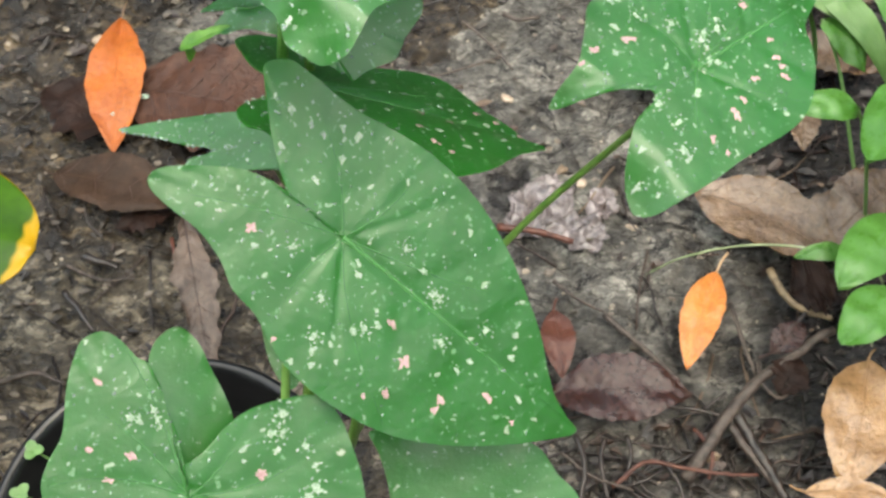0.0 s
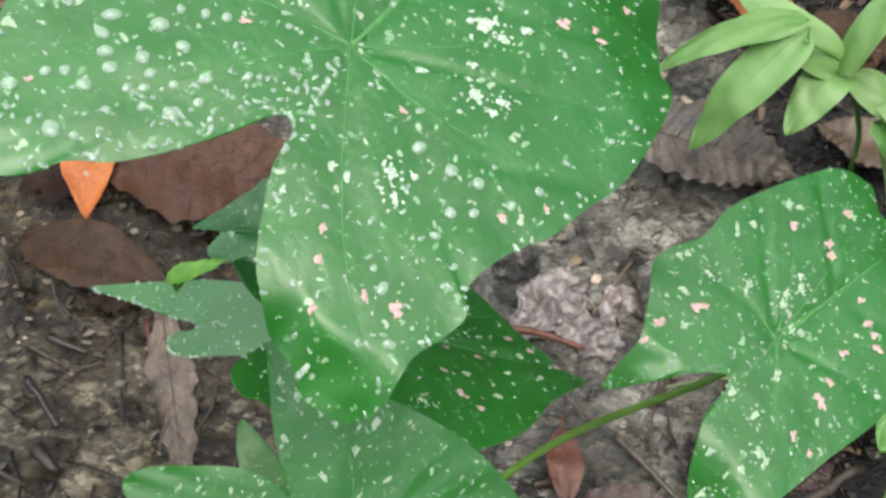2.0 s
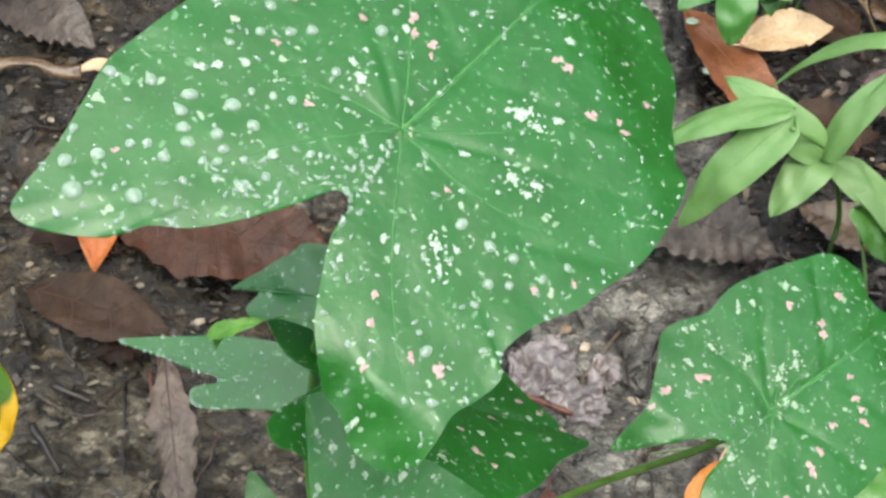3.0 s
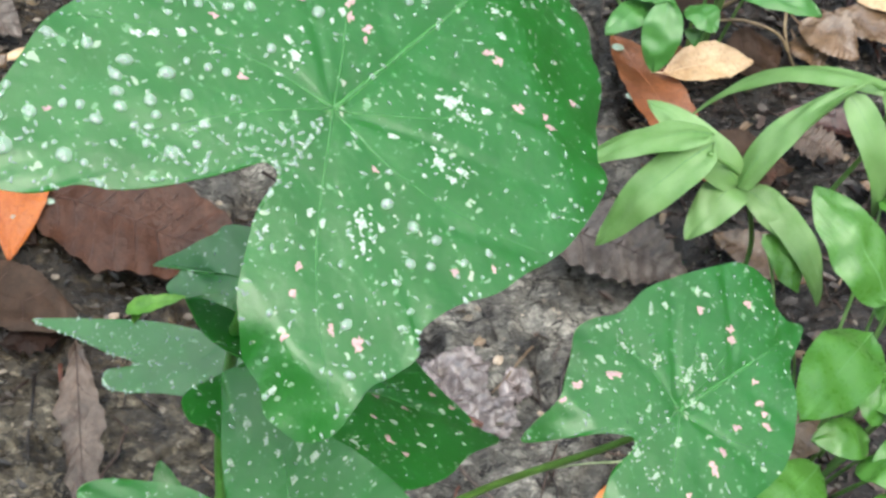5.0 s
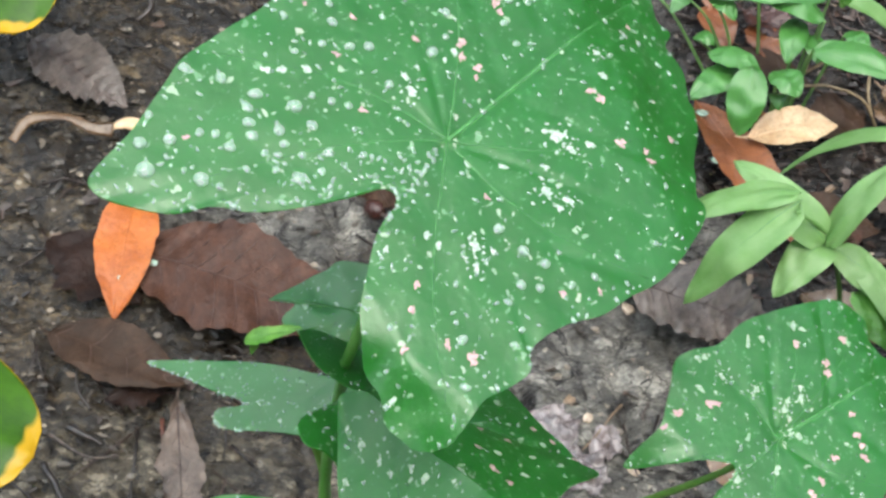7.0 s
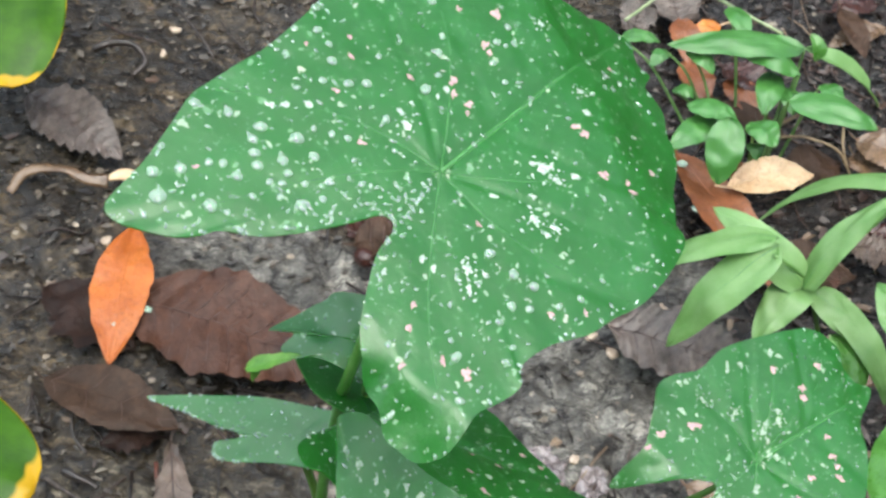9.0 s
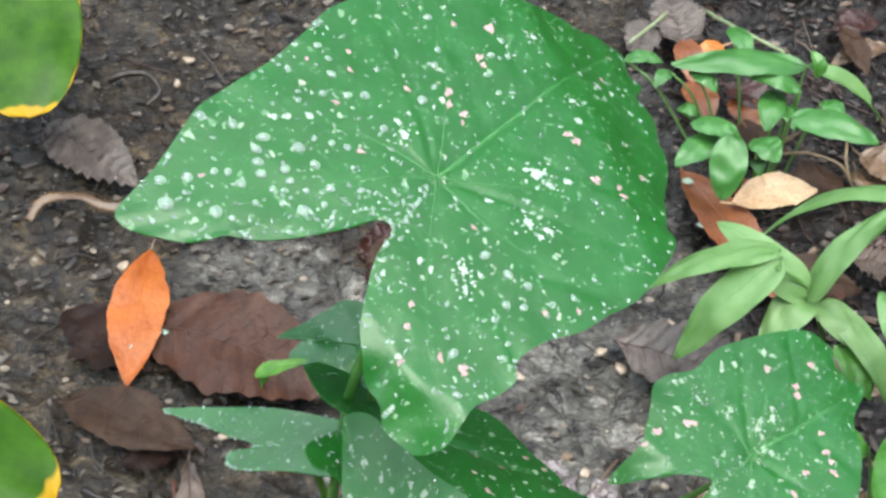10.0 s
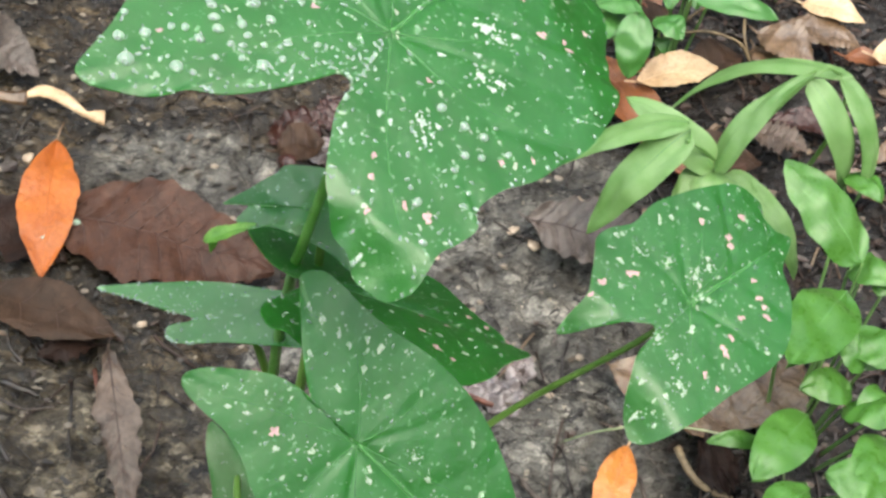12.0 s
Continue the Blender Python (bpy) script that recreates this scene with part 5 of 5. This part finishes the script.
twig([(0.236, 0.520, 0.030), (0.248, 0.525, 0.040), (0.260, 0.529, 0.050)], 0.0012, 0.0010, M_RUNNER, "thin brown runner sprawling between the herbs", "herb_runner")
twig([(0.292, 0.535, 0.030), (0.289, 0.512, 0.030), (0.303, 0.503, 0.004)], 0.0012, 0.0010, M_RUNNER, "thin brown runner sprawling between the herbs", "herb_runner")
twig([(0.140, 0.186, 0.0), (0.157, 0.180, 0.03), (0.188, 0.177, 0.048), (0.222, 0.169, 0.058), (0.26, 0.16, 0.05), (0.28, 0.155, 0.0)], 0.0006, 0.0008, M_STRAW, "thin straw-coloured runner arched over the ground", "grass_stalk")
twig([(0.182, 0.088, 0.012), (0.190, 0.070, 0.010), (0.196, 0.057, 0.010), (0.204, 0.038, 0.008)], 0.0036, 0.0026, M_ROOT, DARK_TWIG)
twig([(0.110, 0.048, 0.008), (0.128, 0.061, 0.012), (0.146, 0.058, 0.012), (0.167, 0.054, 0.012), (0.190, 0.054, 0.008)], 0.0014, 0.0010, M_RED_STICK, RED_TWIG)
twig([(0.137, 0.063, 0.010), (0.145, 0.050, 0.012), (0.148, 0.039, 0.008)], 0.0012, 0.0010, M_ROOT, DARK_TWIG)
twig([(0.197, 0.121, 0.012), (0.198, 0.106, 0.014), (0.207, 0.098, 0.012), (0.215, 0.105, 0.008)], 0.0013, 0.0010, M_TWIG, GREY_TWIG)
twig([(0.091, 0.079, 0.008), (0.095, 0.062, 0.010), (0.092, 0.041, 0.008)], 0.0018, 0.0012, M_ROOT, DARK_TWIG)
twig([(0.107, 0.077, 0.008), (0.104, 0.062, 0.010), (0.107, 0.041, 0.008)], 0.0014, 0.0010, M_ROOT, DARK_TWIG)
twig([(0.082, 0.069, 0.008), (0.099, 0.054, 0.010), (0.121, 0.046, 0.008)], 0.0012, 0.0010, M_TWIG, GREY_TWIG)
twig([(0.120, 0.078, 0.008), (0.121, 0.065, 0.010), (0.117, 0.052, 0.008)], 0.0016, 0.0010, M_ROOT, DARK_TWIG)
twig([(0.158, 0.082, 0.008), (0.166, 0.067, 0.010), (0.163, 0.052, 0.008)], 0.0012, 0.0010, M_RED_STICK, RED_TWIG)
twig([(0.212, 0.182, 0.010), (0.217, 0.165, 0.012), (0.227, 0.154, 0.012), (0.244, 0.150, 0.008)], 0.0026, 0.0018, M_RUNNER, "bent tan-brown stick among dead leaves")
twig([(0.238, 0.173, 0.010), (0.231, 0.155, 0.012), (0.219, 0.140, 0.010), (0.214, 0.123, 0.008)], 0.0014, 0.0010, M_ROOT, DARK_TWIG)
twig([(0.143, 0.096, 0.008), (0.162, 0.092, 0.010), (0.178, 0.089, 0.008)], 0.0013, 0.0010, M_ROOT, DARK_TWIG)
twig([(-0.267, 0.544, 0.006), (-0.253, 0.550, 0.010), (-0.237, 0.550, 0.010), (-0.226, 0.537, 0.008), (-0.233, 0.523, 0.006)], 0.0030, 0.0018, M_ROOT, DARK_TWIG)
twig([(-0.218, 0.600, 0.006), (-0.194, 0.573, 0.008), (-0.178, 0.551, 0.006)], 0.0016, 0.0010, M_ROOT, DARK_TWIG)
twig([(-0.205, 0.203, 0.006), (-0.192, 0.197, 0.008), (-0.182, 0.194, 0.006)], 0.0026, 0.0016, M_ROOT, DARK_TWIG)
twig([(-0.213, 0.178, 0.006), (-0.201, 0.163, 0.008), (-0.191, 0.150, 0.006)], 0.0022, 0.0016, M_ROOT, DARK_TWIG)
twig([(-0.167, 0.265, 0.006), (-0.165, 0.245, 0.006)], 0.0014, 0.0010, M_ROOT, DARK_TWIG)
twig([(-0.194, 0.215, 0.006), (-0.207, 0.233, 0.006), (-0.211, 0.275, 0.006)], 0.0012, 0.0008, M_ROOT, DARK_TWIG)
twig([(-0.201, 0.138, 0.006), (-0.193, 0.130, 0.010), (-0.187, 0.124, 0.006)], 0.0050, 0.0030, M_ROOT, DARK_TWIG)


# ---- seed pod ----
def seed_pod(at, r):
    verts, faces, n, rows = [], [], 18, 12
    for j in range(rows + 1):
        a = math.pi * j / rows
        wide = r * math.sin(a) * (1 + 0.05 * math.sin(3 * a))
        for k in range(n):
            b = 2 * math.pi * k / n
            verts.append((wide * math.cos(b) * (1 + 0.04 * math.cos(5 * b)), wide * math.sin(b), -1.15 * r * math.cos(a)))
    faces = [(j * n + k, j * n + (k + 1) % n, (j + 1) * n + (k + 1) % n, (j + 1) * n + k) for j in range(rows) for k in range(n)]
    pod = tagged(new("seed_pod"), "shiny dark brown round seed pod on the ground", "seed pod")
    pod.matrix_world = Matrix.Translation(at) @ Euler((1.1, 0.3, 0.6)).to_matrix().to_4x4()
    part("shell", mesh_of("shell", verts, faces, M_LITTER["purple_leaf"]), pod)
    vs, fs = tube(spline([(0, 0, 1.1 * r), (0.001, 0, 1.5 * r), (0.004, 0.001, 1.9 * r)], 4), [0.0011] * 9, 6)
    part("stalk", mesh_of("stalk", vs, fs, M_TWIG), pod)


seed_pod((-0.044, 0.380, 0.011), 0.0072)

# ---- bark chips ----
M_PALE_CHIP = plain_material("pale_bark_chip", (0.30, 0.22, 0.15), (0.58, 0.47, 0.36), 150, 0.4, 0.0006, coat=0.4)


def bark_chip(x, y, r, seed):
    verts, faces, n = [], [], 12
    for row, (lift, wide) in enumerate(((-0.35, 0.9), (0.1, 1.0), (0.32, 0.82), (0.38, 0.4))):
        for k in range(n):
            a = 2 * math.pi * k / n
            d = r * wide * (1 + 0.45 * noise.noise(Vector((math.cos(a) * 1.4, math.sin(a) * 1.4, seed))))
            verts.append((d * 1.25 * math.cos(a), d * 0.8 * math.sin(a), r * lift))
    faces = [(j * n + k, j * n + (k + 1) % n, (j + 1) * n + (k + 1) % n, (j + 1) * n + k) for j in range(3) for k in range(n)]
    faces.append(tuple(3 * n + k for k in range(n)))
    ob = new("bark_chip", mesh_of("bark_chip", verts, faces, M_PALE_CHIP))
    ob.matrix_world = Matrix.Translation((x, y, ground_height(x, y) + 0.3 * r)) @ Matrix.Rotation(seed * 1.7, 4, "Z")
    tagged(ob, "small cream chip of bark pressed into wet ground", "bark chip", "bark chips")


for k, (x, y, r) in enumerate(((0.163, 0.375, 0.0055), (0.113, 0.345, 0.0038), (0.128, 0.336, 0.0046), (0.104, 0.251, 0.0034), (0.059, 0.322, 0.0036), (-0.223, 0.385, 0.0042), (0.134, 0.220, 0.0030), (0.171, 0.370, 0.0028), (-0.215, 0.586, 0.0040), (-0.219, 0.559, 0.0034), (-0.128, 0.252, 0.0030), (-0.220, 0.275, 0.0032))):
    bark_chip(x, y, r, 3.1 + k)

# ---- pale water beads in place of wet glints on fallen leaves ----
for x, y, z, r in ((0.184, 0.446, 0.024, 0.0055), (0.173, 0.488, 0.021, 0.0040), (-0.178, 0.318, 0.013, 0.0032), (-0.192, 0.318, 0.016, 0.0036), (-0.196, 0.304, 0.015, 0.0040)):
    ob = new("water_drop", DROP_SHAPES[1])
    ob.matrix_world = Matrix.Translation((x, y, z)) @ Matrix.Diagonal((r * 1.1, r * 0.75, r * 0.35, 1))
    tagged(ob, "pale water bead put for a wet glint on a fallen leaf", "water drop", "beads on fallen leaves")


# ---- loose litter ----
def island_material(name, stops, rough):
    n = Nodes(name)
    at = n.coords()
    geo = n.node("ShaderNodeNewGeometry")
    color = n.ramp(geo.outputs["Random Per Island"], stops)
    color = n.mix(n.math("MULTIPLY", n.grey(n.noise(at, 260, 5, 0.7), 0.4, 0.7), 0.5), color, (0.03, 0.02, 0.015))
    return n.finish(color, rough, n.noise(at, 500, 4), 0.0008, coat=0.22, coat_rough=0.2)


M_GRIT = island_material("mixed_grit", [(0.0, (0.03, 0.025, 0.02)), (0.35, (0.14, 0.115, 0.09)), (0.7, (0.22, 0.18, 0.14)), (0.93, (0.34, 0.28, 0.21)), (1.0, (0.60, 0.50, 0.38))], 0.4)
M_FLAKE = island_material("leaf_and_bark_flakes", [(0.0, (0.005, 0.003, 0.003)), (0.5, (0.022, 0.012, 0.009)), (0.88, (0.065, 0.036, 0.024)), (1.0, (0.22, 0.15, 0.09))], 0.3)


def soil_side(x, y):
    return x + 0.16 * y + 0.16 * 0.5 > 0.335


def grit(count):
    verts, faces = [], []
    for k in range(count):
        x, y = rng.uniform(-0.42, 0.5), rng.uniform(-0.05, 0.8)
        r = 0.0008 + 0.0022 * rng.random() ** 3
        at, z, turn = len(verts), ground_height(x, y), rng.uniform(0, 6.28)
        for lift, wide in ((-0.3, 0.85), (0.35, 1.0), (0.75, 0.55)):
            for s in range(6):
                a = turn + s * math.pi / 3
                d = r * wide * rng.uniform(0.75, 1.2)
                verts.append((x + d * 1.3 * math.cos(a), y + d * math.sin(a), z + r * lift * 0.8))
        for row in (0, 6):
            faces += [(at + row + s, at + row + (s + 1) % 6, at + row + 6 + (s + 1) % 6, at + row + 6 + s) for s in range(6)]
        faces.append(tuple(at + 12 + s for s in range(6)))
    tagged(new("grit", mesh_of("grit", verts, faces, M_GRIT, False)), "small wet brown and cream stones scattered over the ground", "gravel", kind="stuff")


def flakes(count, sizes, where, mat, name, label):
    verts, faces, made = [], [], 0
    while made < count:
        x, y = rng.uniform(-0.42, 0.52), rng.uniform(-0.05, 0.85)
        if rng.random() > where(x, y):
            continue
        made += 1
        long = rng.uniform(*sizes)
        wide = long * rng.uniform(0.3, 0.7)
        turn, tip, roll = rng.gauss(0.1, 0.7), rng.uniform(-0.2, 0.2), rng.uniform(-0.35, 0.35)
        m = Matrix.Translation((x, y, ground_height(x, y) + 0.0012 + 0.06 * long)) @ Euler((roll, tip, turn)).to_matrix().to_4x4()
        at = len(verts)
        ring = []
        for k in range(10):
            reach = rng.uniform(0.55, 1.15)
            ring.append((reach * math.cos(k * math.pi / 5), reach * math.sin(k * math.pi / 5)))
        curl = rng.uniform(0.05, 0.35)
        for lift in (0.0004, -0.0004):
            verts.append(m @ Vector((0, 0, lift)))
            verts += [m @ Vector((long / 2 * p, wide / 2 * q, lift + curl * wide * (q * q + 0.3 * p))) for p, q in ring]
        faces += [(at, at + 1 + s, at + 1 + (s + 1) % 10) for s in range(10)]
        faces += [(at + 11, at + 12 + (s + 1) % 10, at + 12 + s) for s in range(10)]
        faces += [(at + 1 + (s + 1) % 10, at + 1 + s, at + 12 + s, at + 12 + (s + 1) % 10) for s in range(10)]
    tagged(new(name, mesh_of(name, verts, faces, mat, False)), label, "litter", kind="stuff")


def small_twigs(count, where, name, label, mat):
    verts, faces, made = [], [], 0
    while made < count:
        x, y = rng.uniform(-0.4, 0.5), rng.uniform(-0.05, 0.8)
        if rng.random() > where(x, y):
            continue
        made += 1
        long, a, r = rng.uniform(0.015, 0.055), rng.uniform(0, 6.28), rng.uniform(0.0004, 0.0012)
        pts = []
        for t in (-0.5, -0.2, 0.15, 0.5):
            px, py = x + long * t * math.cos(a) + rng.uniform(-1, 1) * 0.05 * long, y + long * t * math.sin(a) + rng.uniform(-1, 1) * 0.05 * long
            pts.append((px, py, ground_height(px, py) + r + rng.uniform(0.0, 0.004)))
        vs, fs = tube(pts, [r, r * 0.95, r * 0.85, r * 0.6], 5)
        at = len(verts)
        verts += vs
        faces += [tuple(at + i for i in f) for f in fs]
    tagged(new(name, mesh_of(name, verts, faces, mat)), label, "twigs", kind="stuff")


grit(1500)
flakes(2300, (0.004, 0.015), lambda x, y: 1.0 if soil_side(x, y) or (x > 0.08 and y < 0.06 + 0.2 * x) else 0.07, M_FLAKE, "leaf_litter", "dark wet bark flakes and leaf crumbs over the soil")
M_SHARD = island_material("weathered_leaf_shards", [(0.0, (0.008, 0.006, 0.004)), (0.35, (0.030, 0.022, 0.014)), (0.8, (0.075, 0.058, 0.040)), (1.0, (0.20, 0.165, 0.12))], 0.3)
flakes(2600, (0.0025, 0.010), lambda x, y: 1.0 if x - 0.5 * (y - 0.3) < -0.08 else 0.16, M_SHARD, "leaf_shards", "broken grey-brown pieces of dead leaves on the ground")
small_twigs(900, lambda x, y: 1.0 if soil_side(x, y) or (0.08 < x and y < 0.12) else 0.2, "small_twigs", "tangle of thin dark wet twigs and roots on the soil", M_FLAKE)
small_twigs(170, lambda x, y: 1.0 if 0.06 < x < 0.24 and y < 0.085 else 0.0, "root_tangle", "matted black wet roots beside the maroon leaf", M_ROOT)

scatter = random.Random(23)
for k in range(46):
    x = scatter.uniform(0.17, 0.50)
    y = scatter.uniform(0.30, 0.85)
    if x + 0.16 * y < 0.27:
        continue
    long, turn = scatter.uniform(0.035, 0.075), scatter.uniform(0, 6.28)
    kind = scatter.choice(["umber_leaf", "rust_leaf", "dark_leaf", "brown_leaf", "dark_leaf", "purple_leaf"])
    lift = scatter.uniform(0.004, 0.016)
    fallen_leaf(kind, (x, y, lift), (x + long * math.cos(turn), y + long * math.sin(turn), lift * scatter.uniform(0.4, 1.4)), long * scatter.uniform(0.35, 0.55), 100 + k * 1.3, LABELS[kind], side_ribs=RIBS.get(kind, 0))
